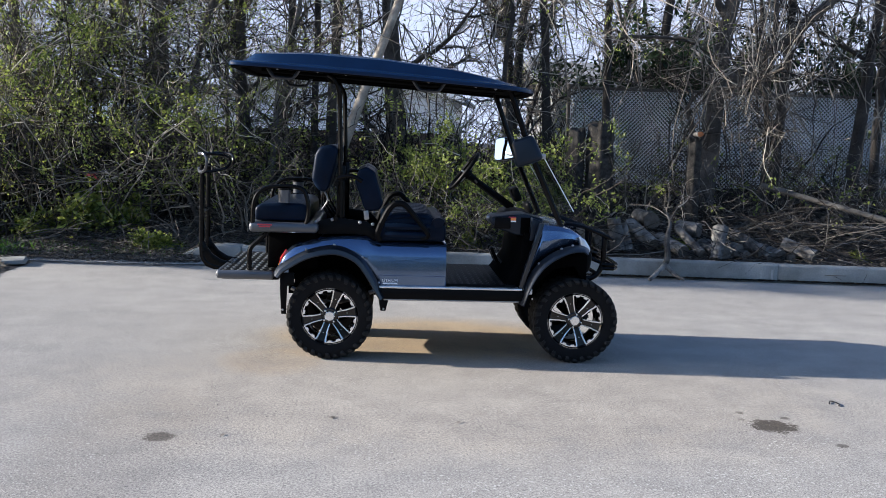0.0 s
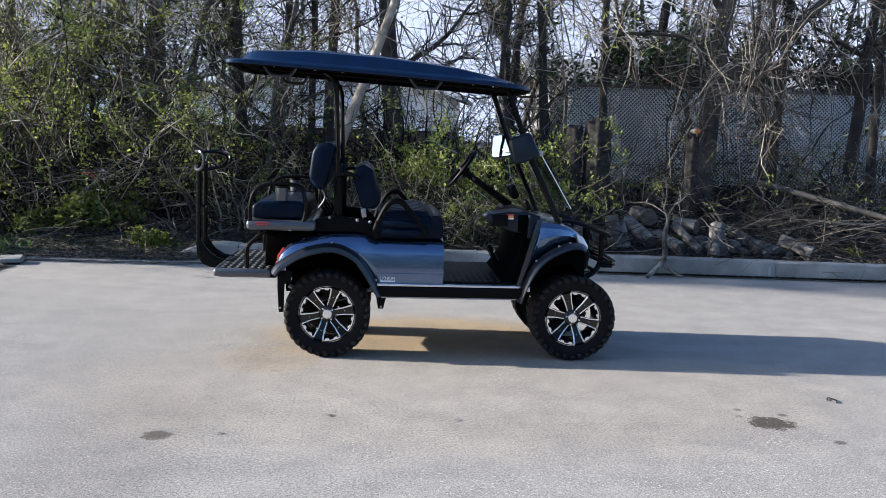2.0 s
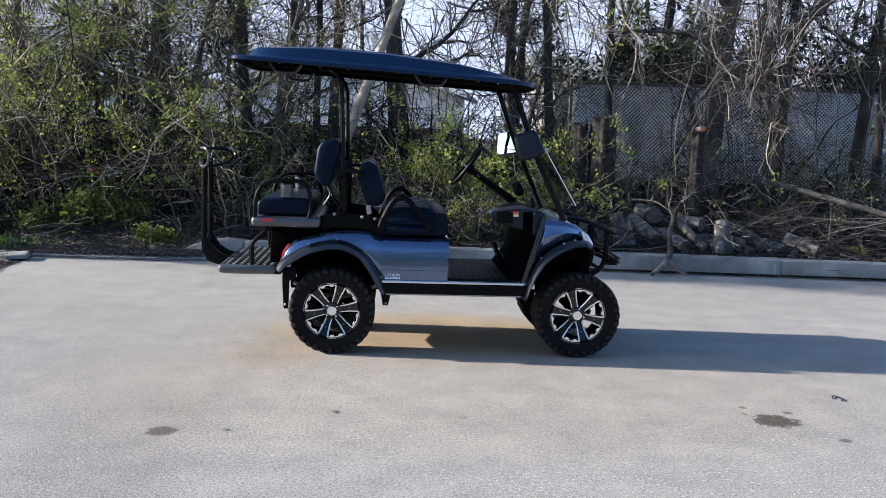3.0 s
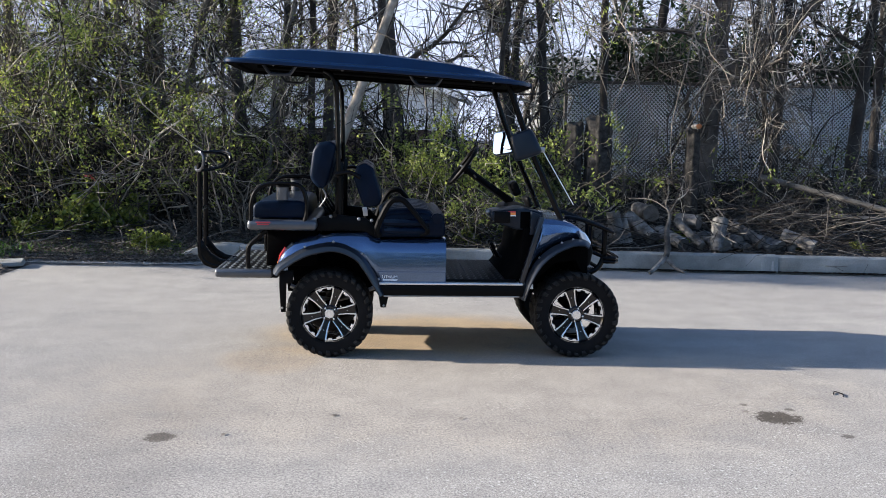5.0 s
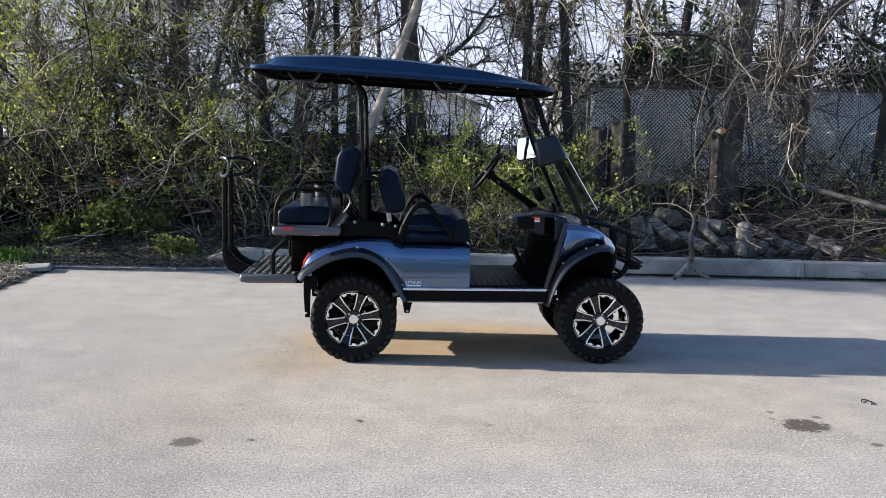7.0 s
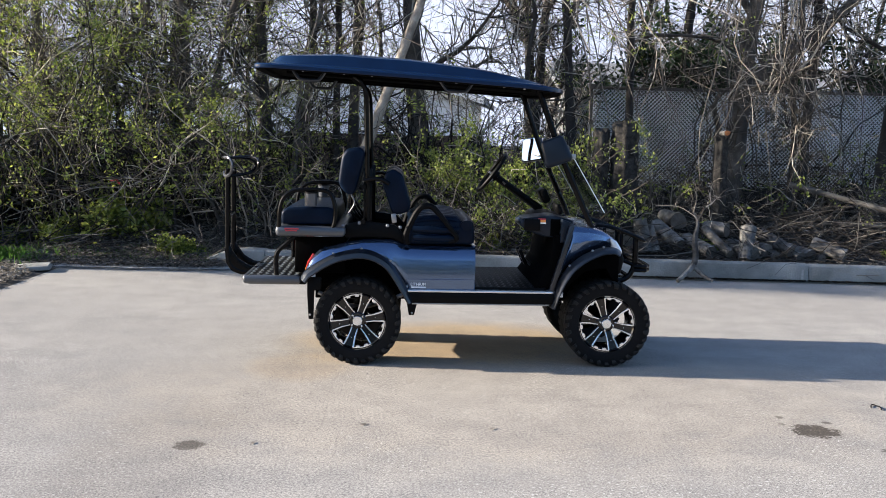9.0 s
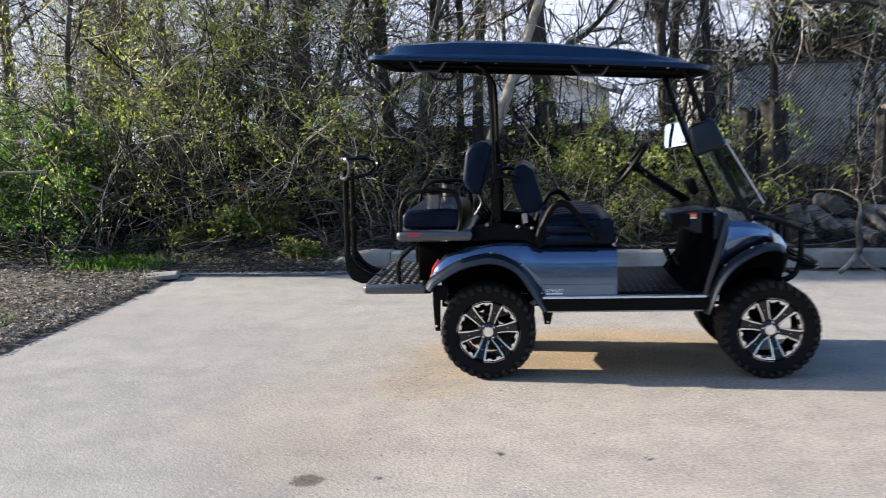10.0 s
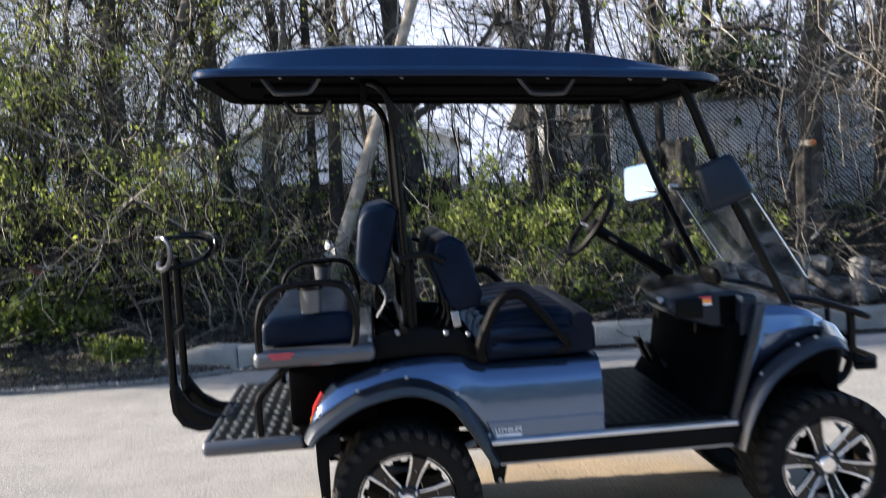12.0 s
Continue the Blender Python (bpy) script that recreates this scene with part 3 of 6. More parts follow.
tagged(finish("rubber_strip", tube([(3.02, -0.95, 0.006), (3.05, -0.90, 0.008), (3.075, -0.95, 0.007), (3.055, -1.0, 0.006)], 0.0035, 6), M_BLACK),
       "curled scrap of black rubber lying on the asphalt", "debris")
for k, (x, y) in enumerate(((0.096, -1.35), (0.772, -1.41), (-0.43, -1.67), (0.72, 1.25), (-2.9, 0.25))):
    rng = np.random.default_rng(60 + k)
    V, F = leaves(rng, [(0, 0, 0.012)], (0.03, 0.04), 1, 0.0)
    V[:, 2] = np.abs(V[:, 2] - 0.012) * 0.3 + 0.003
    lf = fast("fallen_leaf", V, F, M_LITTER)
    lf.location = (x, y, 0)
    tagged(lf, "small dry brown leaf lying on the asphalt", "leaf")

# ---- far things: house and lattice fence ----


def house():
    """A white house on a dark foundation: a gable end towards the yard, and a lower wing beside it."""
    top = base("house", "white house with lap siding behind the trees", "house")
    y, x0, xg, x1, z0, z1 = 22.5, -12.0, -4.4, 2.3, 1.62, 2.68
    part("foundation", box(x0, x1, y + 0.05, y + 6, 0.5, z0, 0.0), M_BRICK, top, "dark brick foundation")
    part("wall", box(x0, x1, y + 0.03, y + 6, z0, z1, 0.0), M_SIDING, top)
    n = 9
    h = (z1 - z0) / n
    board_me = None
    for i in range(n):
        if board_me is None:
            b = bmesh.new()
            vs = [b.verts.new(p) for p in ((x0, y, 0), (x1, y, 0), (x1, y + 0.028, h), (x0, y + 0.028, h), (x0, y + 0.028, 0), (x1, y + 0.028, 0))]
            b.faces.new((vs[0], vs[1], vs[2], vs[3]))
            b.faces.new((vs[0], vs[4], vs[5], vs[1]))
            ob = finish("siding_board", b, M_SIDING, top, smooth=0)
            board_me = ob.data
        else:
            ob = new("siding_board", board_me)
            ob.parent = top
        ob.location = (0, 0, z0 + i * h)
    part("corner_trim", box(x1 - 0.06, x1 + 0.03, y - 0.03, y + 0.1, z0, z1, 0.0), M_SIDING, top)
    ridge, zr = (xg + x1) / 2, 3.75
    part("gable", prism([(xg, z1), (x1, z1), (ridge, zr)], y + 0.01, y + 0.3, 0.0), M_SIDING, top)
    for sg, xe in ((-1, xg - 0.35), (1, x1 + 0.45)):
        ze = z1 - 0.12
        part("roof", prism([(xe, ze), (ridge, zr + 0.03), (ridge, zr + 0.2), (xe, ze + 0.15)], y - 0.5, y + 6.4, 0.0), M_SHINGLE, top, "grey shingle roof")
        part("rake_board", prism([(xe, ze - 0.03), (ridge, zr), (ridge, zr + 0.16), (xe, ze + 0.12)], y - 0.54, y - 0.503, 0.0), M_SIDING, top, "white rake board")
    part("roof", box(x0 - 0.4, xg - 0.4, y - 0.4, y + 6.4, z1 + 0.02, z1 + 0.22, 0.0), M_SHINGLE, top, "low grey roof of the wing")
    top.matrix_basis = pose(x1, y, 0, 0, 0, -8) @ Matrix.Translation((-x1, -y, 0))


house()


def far_house():
    top = base("far_house", "low grey house roof beyond the lattice fence", "house")
    part("wall", box(6, 17, 26.0, 32, 0.6, 3.3, 0.0), M_SHINGLE, top, "grey shingled wall")
    b = bmesh.new()
    prof = [(25.4, 3.2), (29, 4.2), (32.6, 3.2), (32.6, 3.4), (29, 4.4), (25.4, 3.4)]
    a = [b.verts.new((5.4, p, q)) for p, q in prof]
    c = [b.verts.new((17.6, p, q)) for p, q in prof]
    b.faces.new(a)
    b.faces.new(list(reversed(c)))
    for i in range(6):
        b.faces.new((a[i], c[i], c[(i + 1) % 6], a[(i + 1) % 6]))
    part("roof", b, M_SHINGLE, top, "grey shingle roof")


far_house()


def lattice_fence():
    """White diagonal lattice panels between posts."""
    top = base("lattice_fence", "white diagonal lattice fence behind the brush", "fence")
    y, z0, z1, w = 10.6, 0.75, 2.44, 2.4
    pitch, sw = 0.049, 0.0185
    x = 3.62
    sl_me = None
    for i in range(5):
        if sl_me is None:
            V, F = [], []
            H = z1 - z0
            for layer, sgn in ((0, 1), (0.012, -1)):
                for s in np.arange(-H - pitch, w + H, pitch * 1.41):
                    # a slat along +-45 degrees, clipped to the panel
                    u0, u1 = (max(0.0, s), min(w, s + H))
                    if u1 - u0 < 0.02:
                        continue
                    pts = []
                    for u, off in ((u0, -sw / 1.41), (u1, -sw / 1.41), (u1, sw / 1.41), (u0, sw / 1.41)):
                        zz = (u - s) + off
                        pts.append((u if sgn > 0 else w - u, layer, z0 + min(max(zz, 0), H)))
                    k = len(V)
                    V += pts + [(p[0], p[1] + 0.008, p[2]) for p in pts]
                    F += [(k, k + 1, k + 2, k + 3), (k + 7, k + 6, k + 5, k + 4), (k, k + 4, k + 5, k + 1), (k + 3, k + 2, k + 6, k + 7)]
            ob = fast("lattice_panel", V, F, M_LATTICE, top)
            ob["kind"] = "stuff"
            sl_me = ob.data
        else:
            ob = new("lattice_panel", sl_me)
            ob.parent = top
            ob["kind"] = "stuff"
        ob.location = (x, y, 0)
        part("rail", box(x, x + w, y - 0.02, y + 0.03, z1 - 0.01, z1 + 0.04, 0.005), M_BARK, top, "dark weathered top rail")
        part("post", box(x - 0.05, x + 0.05, y + 0.03, y + 0.13, 0.4, z1 + 0.08, 0.008), M_BARK, top, "weathered dark post")
        x += w + 0.02


lattice_fence()

# ---- trees and brush ----


def tree(x, y, height, r, lean=(0, 0), seed=0, mat=None, limbs=7, twigs=26, label="bare grey-brown tree with tangled twigs", fork=None, leafy=0, vines=0, low=1.2, bend=0.05, reach=1.0):
    rng = np.random.default_rng(seed)
    # Right-hand trunks take the darker bark: their shade is in the colour
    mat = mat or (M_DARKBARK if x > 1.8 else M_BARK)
    z = float(bank(x, y)) - 0.08
    top = base("tree", label, "tree", (x, y, z), group="trees in the thicket")
    n = 14
    ts = np.linspace(0, 1, n)
    wig = np.cumsum(rng.normal(0, bend, (n, 2)), axis=0) * ts[:, None]
    pts = np.stack([lean[0] * ts + wig[:, 0], lean[1] * ts + wig[:, 1], height * ts], 1)
    rad = r * (1 - 0.62 * ts) * (1 + 0.5 * np.exp(-ts * 22)) * (1 + rng.normal(0, 0.05, n))
    trunk = [(pts, rad)]
    V, F = sticks(trunk, 12)
    fast("trunk", V, F, mat, top, smooth=True)
    main = []
    for _ in range(limbs):
        f = rng.uniform(low / height, 0.95)
        i = int(f * (n - 1))
        a = rng.uniform(0, math.tau)
        d = (math.cos(a), math.sin(a) * 0.7, rng.uniform(0.2, 1.1))
        rr = rad[i] * rng.uniform(0.25, 0.5)
        main.append(limb(rng, pts[i], d, reach * rng.uniform(0.8, 2.2), rr, rr * 0.35, 8, 0.2, 0.4))
    if fork:
        for f, d, L, rr in fork:
            i = int(f * (n - 1))
            main.append(limb(rng, pts[i], d, L, rr, rr * 0.45, 9, 0.1, 0.3))
    for l in main:
        V, F = sticks([l], 7)
        fast("limb", V, F, mat, top, smooth=True)
    tw = []
    for l in main + trunk:
        tw += branching(rng, l, twigs, max(reach, 0.45), 0.012, 0.8, 0.15, wobble=0.32, n=6)
    tw2 = []
    for l in tw:
        tw2 += branching(rng, l, 3, 0.55, 0.0058, 0.8, 0.0, wobble=0.4, n=4)
    vn = []
    for _ in range(vines):
        i = rng.integers(4, n)
        p = pts[i] + rng.normal(0, 0.25, 3) * (1.9, 1, 1)
        L = rng.uniform(0.8, max(1.0, p[2] - 0.3))
        vn.append(limb(rng, p, (rng.normal(0, 0.18), -0.28, -1), L, 0.012, 0.005, 10, 0.16, -0.3))
    V, F = sticks(tw, 3)
    V2, F2 = sticks(tw2, 3)
    fast("twig_tangle", V, F, M_TWIG, top, kind="stuff")
    fast("fine_twig_tangle", V2, F2, M_TWIG, top, kind="stuff")
    if vn:
        V, F = sticks(vn, 4)
        fast("vine_tangle", V, F, M_VINE, top, "pale hanging vines", kind="stuff")
    if leafy:
        ends = np.array([l[0][-1] for l in tw2] + [l[0][-2] for l in tw2])
        ends = ends[rng.random(len(ends)) < leafy]
        V, F = leaves(rng, ends, (0.010, 0.023), 7, 0.05)
        fast("crown", V, F, M_LEAF, top, "sparse yellow-green spring leaves", kind="stuff")
    return top


def shrub(x, y, height, width, seed, stems=26, leafy=0.12, mat_leaf=None, label="tangled shrub with small yellow-green spring leaves", droop=-0.5, per=8, twig=None, size=(0.018, 0.04), clump=0.045, side_n=8, fine_n=2, thick=1.0):
    rng = np.random.default_rng(seed)
    z = float(bank(x, y)) - 0.05
    top = base("shrub", label, "shrub", (x, y, z), group="shrubs of the thicket")
    main = []
    for _ in range(stems):
        a = rng.uniform(0, math.tau)
        p = (rng.normal(0, width * 0.25), rng.normal(0, width * 0.16), 0)
        d = (math.cos(a) * rng.uniform(0.1, 0.9), math.sin(a) * rng.uniform(0.1, 0.6), 1)
        rr = rng.uniform(0.005, 0.014) * thick
        main.append(limb(rng, p, d, height * rng.uniform(0.6, 1.25), rr, rr * 0.35, 9, 0.26, droop))
    side = []
    for l in main:
        side += branching(rng, l, side_n, height * 0.34, 0.0055 * thick, 0.75, -0.15, 0.12, 0.36, 6)
    fine = []
    for l in side:
        fine += branching(rng, l, fine_n, height * 0.14, 0.0032 * thick, 0.8, 0.0, 0.2, 0.4, 4)
    V, F = sticks(main, 4)
    fast("stem_tangle", V, F, twig or M_TWIG, top, kind="stuff", smooth=True)
    V, F = sticks(side + fine, 3)
    fast("twig_tangle", V, F, twig or M_TWIG, top, kind="stuff")
    if leafy:
        spots = np.concatenate([l[0][1:] for l in fine] + [l[0][2:] for l in side])
        keep = np.clip((spots[:, 2] / height - 0.12) / 0.35, 0.12, 1.0) if height > 0.8 else 1.0
        patch = np.array([max(0.0, 0.9 + 4.5 * noise.noise(Vector(p) * 2.6 + Vector((seed, 0, 0)))) for p in spots])
        spots = spots[rng.random(len(spots)) < leafy * keep * patch]
        V, F = leaves(rng, spots, size, per, clump)
        fast("foliage", V, F, mat_leaf or M_LEAF, top, kind="stuff")
    return top


def again(proto, x, y, rng, sx=1.0, sz=1.0):
    """A copy of a shrub or tree, turned and sized a little differently."""
    ob = copy_thing(proto, pose(x, y, float(bank(x, y)) - 0.06, rng.normal(0, 5), rng.normal(0, 5), rng.uniform(0, 360)))
    s = rng.uniform(0.88, 1.12)
    ob.scale = (s * sx, s * sx, s * sz)
    return ob


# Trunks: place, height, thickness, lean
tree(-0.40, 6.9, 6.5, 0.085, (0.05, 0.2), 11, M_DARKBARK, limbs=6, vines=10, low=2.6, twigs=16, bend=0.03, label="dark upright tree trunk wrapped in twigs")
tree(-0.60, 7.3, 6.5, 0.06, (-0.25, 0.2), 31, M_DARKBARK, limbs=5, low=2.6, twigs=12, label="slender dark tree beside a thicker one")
tree(-0.64, 6.2, 7.0, 0.078, (2.56, 0.15), 12, M_PALETRUNK, limbs=3, twigs=5, low=3.4, bend=0.012, label="pale leaning tree trunk, bare of bark")
tree(0.62, 8.2, 6.0, 0.17, (-0.75, 0.2), 13, limbs=8, vines=34, label="thick trunk hung with vines")
tree(-1.15, 7.6, 5.0, 0.08, (0.15, 0.1), 14, limbs=4, twigs=14)
tree(-1.6, 7.9, 6.0, 0.09, (-0.3, 0.2), 15, limbs=7, leafy=0.25)
tree(-3.1, 8.2, 6.5, 0.14, (0.1, 0.3), 16, limbs=9, leafy=0.3)
tree(-4.6, 7.6, 6.0, 0.10, (-0.2, 0.2), 17, limbs=9, leafy=0.5)
tree(-6.2, 8.8, 6.0, 0.11, (0.2, 0.2), 18, limbs=9, leafy=0.5)
tree(2.35, 9.2, 6.5, 0.09, (0.3, 0.2), 19, limbs=5, leafy=0.1, low=2.5)
tree(2.7, 7.3, 6.0, 0.08, (-0.2, 0.1), 20, limbs=9, vines=24, leafy=0.15)
tree(3.9, 9.0, 6.5, 0.08, (0.1, 0.1), 21, limbs=5, vines=6, low=2.4)
tree(4.75, 6.7, 6.5, 0.15, (0.45, 0.2), 22, M_BARK, limbs=6, vines=75, fork=[(0.35, (0.8, 0.1, 0.75), 3.4, 0.10), (0.5, (-0.6, 0, 0.8), 2.2, 0.06)], label="thick twin-stemmed trunk hung with pale vines")
tree(6.1, 7.6, 6.5, 0.085, (0.2, 0.2), 23, limbs=6, vines=16, low=2.2)
tree(7.2, 7.4, 6.5, 0.10, (0.4, 0.2), 24, limbs=6, vines=14, low=2.2)
tree(8.1, 8.4, 6.5, 0.08, (-0.1, 0.2), 25, limbs=6, low=2.2)
tree(9.4, 7.8, 6.5, 0.12, (0.2, 0.2), 26, limbs=9)
tree(-8.2, 9.4, 6.5, 0.13, (0.2, 0.2), 27, limbs=9, leafy=0.5)
tree(5.5, 11.8, 7.0, 0.12, (0.2, 0.2), 28, limbs=9)
tree(2.8, 12.2, 7.0, 0.12, (-0.3, 0.2), 29, limbs=9)
tree(-2.2, 11.5, 7.0, 0.12, (-0.3, 0.2), 30, limbs=9, leafy=0.2)

# Slender trees further along the yard's edge; the low sun throws their shade along the kerb
for k, (x, y, h) in enumerate(((-8.2, 5.05, 5.6), (-9.6, 5.3, 6.2), (-10.8, 5.15, 6.8))):
    tree(x, y, h, 0.07, (0.1, 0.0), 40 + k, limbs=13, twigs=14, leafy=0.3, low=3.0, reach=0.36, label="slender leafy tree on the edge of the yard")

# Thin saplings fill the gaps between the trunks and behind the fence
rng_p = np.random.default_rng(77)
saps = [tree(x, y, 5.5, 0.045, (lx, 0.1), 60 + k, limbs=8, twigs=24, low=1.0, leafy=lf, bend=0.13, label="thin bare sapling with fine twigs")
        for k, (x, y, lx, lf) in enumerate(((-1.2, 6.9, 0.3, 0.5), (2.2, 7.0, -0.3, 0.2), (5.6, 6.7, 0.3, 0.0)))]
for k, x in enumerate(np.arange(-11.0, 12.5, 1.2)):
    if 0.6 < x < 2.3 or x > 3.3 and k % 4 < 2:
        continue
    again(saps[0 if x < 0.5 else (1 if x < 3.4 else 2)], x + rng_p.normal(0, 0.2), (8.4, 9.6, 11.8, 13.5)[k % 4] + rng_p.normal(0, 0.3), rng_p)

for x, y in ((-2.6, 7.6), (-3.6, 8.0), (-4.6, 7.6), (-5.6, 8.6), (-6.8, 9.4), (-8.2, 9.6)):
    again(saps[0], x, y, rng_p, 1.15, 1.0)

for k, x in enumerate(np.arange(-5.2, -1.6, 1.2)):
    again(saps[0], x + rng_p.normal(0, 0.15), 6.7 + 0.5 * (k % 3) + rng_p.normal(0, 0.2), rng_p, 1.1, 0.95)
for x in (2.9, 4.4, 6.0, 7.7, 9.2):
    again(saps[2], x, 12.6 + rng_p.normal(0, 0.3), rng_p, 1.2, 1.1)

# Leafy thicket on the far end of the yard: (leafy, dark inner) shrubs in rows
leafy = [shrub(-1.7 - 0.9 * k, 5.85, (2.2, 2.7, 3.2)[k], 1.4, 100 + k, stems=(14, 17, 20)[k], leafy=(0.14, 0.2, 0.25)[k], per=15, size=(0.015, 0.033), clump=0.05, side_n=6, thick=1.35) for k in range(3)]
for k, x in enumerate(np.arange(-4.8, -4.2, 0.8)):
    again(leafy[k % 3], x + rng_p.normal(0, 0.15), 5.85 + rng_p.normal(0, 0.25), rng_p, 1.0, 1.25)
for k, x in enumerate(np.arange(-5.3, -1.2, 0.95)):
    again(leafy[(k + 1) % 3], x + rng_p.normal(0, 0.15), 7.4 + rng_p.normal(0, 0.2), rng_p, 1.15, 1.65 if x < -2.5 else 0.75)
# Inner rows carry the thicket's shade in their near-black twig colour
dark = [shrub(-0.4 + 0.8 * k, 7.5, 1.9, 1.3, 130 + k, stems=30, leafy=0.03, twig=M_DARKTWIG, label="dead undergrowth coloured dark for the thicket's inner shade", thick=1.5, side_n=7, fine_n=1) for k in range(3)]
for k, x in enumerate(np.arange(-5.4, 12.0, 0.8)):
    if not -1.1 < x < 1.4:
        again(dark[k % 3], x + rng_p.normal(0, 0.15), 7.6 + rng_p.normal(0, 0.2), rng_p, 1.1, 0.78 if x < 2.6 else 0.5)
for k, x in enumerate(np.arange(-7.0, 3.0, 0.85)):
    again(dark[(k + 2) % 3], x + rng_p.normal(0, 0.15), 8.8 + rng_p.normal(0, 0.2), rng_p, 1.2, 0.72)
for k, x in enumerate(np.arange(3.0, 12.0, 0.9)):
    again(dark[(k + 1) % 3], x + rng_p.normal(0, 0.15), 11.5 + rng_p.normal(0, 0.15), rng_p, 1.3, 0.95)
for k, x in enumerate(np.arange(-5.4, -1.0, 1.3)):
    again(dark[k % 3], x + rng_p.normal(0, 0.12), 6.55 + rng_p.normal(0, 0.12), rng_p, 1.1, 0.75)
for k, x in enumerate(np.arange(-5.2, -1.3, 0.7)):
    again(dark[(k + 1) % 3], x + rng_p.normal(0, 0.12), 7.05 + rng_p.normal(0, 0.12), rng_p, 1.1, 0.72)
# Lower leafy shrubs behind the cart
low = [shrub(1.05 + 0.55 * k, 5.45, 1.5, 0.9, 160 + k, stems=20, leafy=(0.18, 0.16, 0.21)[k], per=14, size=(0.015, 0.033), side_n=6, thick=1.2) for k in range(3)]
for k, x in enumerate((0.8, 1.7)):
    again(low[k % 3], x, 6.1 + rng_p.normal(0, 0.2), rng_p, 1.0, 1.1)
# Sprouts along the front of the thicket
sprout = shrub(-2.38, 5.0, 0.27, 0.16, 180, stems=8, leafy=0.22, per=6, size=(0.015, 0.03), clump=0.03, label="small leafy sprout on the soil")
for x, y, s in ((-3.3, 5.7, 2.2), (-3.9, 5.6, 1.3), (-2.8, 5.75, 1.6), (-2.2, 5.05, 0.8), (-4.6, 5.9, 1.3), (1.4, 5.3, 1.2), (2.0, 5.4, 1.3), (4.1, 5.5, 1.0), (6.2, 5.0, 0.7), (5.4, 5.1, 0.6)):
    again(sprout, x, y, rng_p, s, s)
# Bright green bush where the paving ends
green = shrub(-6.2, 6.75, 1.8, 1.3, 185, stems=30, leafy=0.6, per=9, mat_leaf=M_LEAFG, label="dense bright green bush")
for x, y in ((-5.75, 6.35), (-6.9, 6.7), (-7.6, 7.0), (-6.6, 7.3), (-8.4, 7.4)):
    again(green, x, y, rng_p)
# Pale bare canes behind the rear seats
for k, (x, y) in enumerate(((-1.15, 5.6), (-0.35, 5.75), (0.35, 5.55))):
    shrub(x, y, 1.35, 0.9, 200 + k, stems=16, leafy=0.02, twig=M_VINE, label="bare pale canes and dry vines", droop=-0.6, side_n=6, fine_n=1)
# Bare arching brush in front of the lattice
bare = [shrub(3.2 + 0.9 * k, 6.5, 1.6, 1.2, 190 + k, stems=26, leafy=0.012, label="bare brown brush with arching twigs", droop=-1.1) for k in range(3)]
for k, x in enumerate((-1.0, -0.35, 0.25)):
    again(bare[k], x, 6.4 + 0.2 * k, rng_p, 0.9, 0.75)
for k, x in enumerate(np.arange(5.6, 12.5, 0.85)):
    again(bare[k % 3], x + rng_p.normal(0, 0.15), 6.5 + rng_p.normal(0, 0.3), rng_p, 1.0, 0.95)


def litter(name, count, region, seed, mat, size, label, category, lift=0.02):
    """Flat scraps strewn on the soil."""
    rng = np.random.default_rng(seed)
    S = []
    while len(S) < count:
        x, y = region(rng)
        S.append((x, y, float(bank(x, y)) + rng.uniform(0, lift) + 0.02))
    V, F = leaves(rng, S, size, 1, 0.0)
    c = np.repeat(np.asarray(S), 4, axis=0)
    V[:, 2] = c[:, 2] + (V[:, 2] - c[:, 2]) * 0.4
    return tagged(fast(name, V, F, mat), label, category, kind="stuff")


def behind_kerb(x0, x1, d0, d1):
    def f(rng):
        x = rng.uniform(x0, x1)
        return x, edge_y(x) + d0 + (d1 - d0) * rng.random() ** 1.4
    return f


litter("leaf_litter", 26000, behind_kerb(-9, 10, 0.2, 4.5), 300, M_LITTER, (0.015, 0.042), "dry brown leaf litter on the soil", "leaf litter", 0.05)
litter("leaf_litter", 9000, lambda r: (EDGE_X + 0.05 - abs(r.normal(0, 1.6)), r.uniform(0, 5.2)), 301, M_LITTER, (0.015, 0.045), "dry leaf litter beside the paving", "leaf litter", 0.03)
litter("leaf_litter", 20000, behind_kerb(-4.2, -1.2, 0.0, 1.5), 302, M_LITTER, (0.012, 0.035), "pale dry leaf litter along the paving edge", "leaf litter", 0.03)


def fallen_twigs(count, region, seed, length=(0.2, 0.9), label="dead twigs lying on the soil", up=0.2, mat=None):
    rng = np.random.default_rng(seed)
    out = []
    for _ in range(count):
        x, y = region(rng)
        a = rng.uniform(0, math.tau)
        r = rng.uniform(0.003, 0.009)
        out.append(limb(rng, (x, y, float(bank(x, y)) + rng.uniform(0.02, up)), (math.cos(a), math.sin(a), rng.normal(0.1, 0.25)), rng.uniform(*length), r, r * 0.4, 6, 0.18, -0.1))
    V, F = sticks(out, 4)
    return tagged(fast("dead_twigs", V, F, mat or M_VINE), label, "twigs", kind="stuff")


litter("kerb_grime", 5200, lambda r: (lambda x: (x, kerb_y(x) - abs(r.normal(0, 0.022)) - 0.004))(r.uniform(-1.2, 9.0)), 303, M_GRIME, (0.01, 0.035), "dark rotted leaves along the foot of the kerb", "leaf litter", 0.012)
fallen_twigs(900, behind_kerb(-8, -1, 0.55, 3), 310, mat=M_DEADTWIG)
fallen_twigs(1100, behind_kerb(-1, 10, 0.4, 3), 311, (0.3, 1.4), mat=M_DEADTWIG)
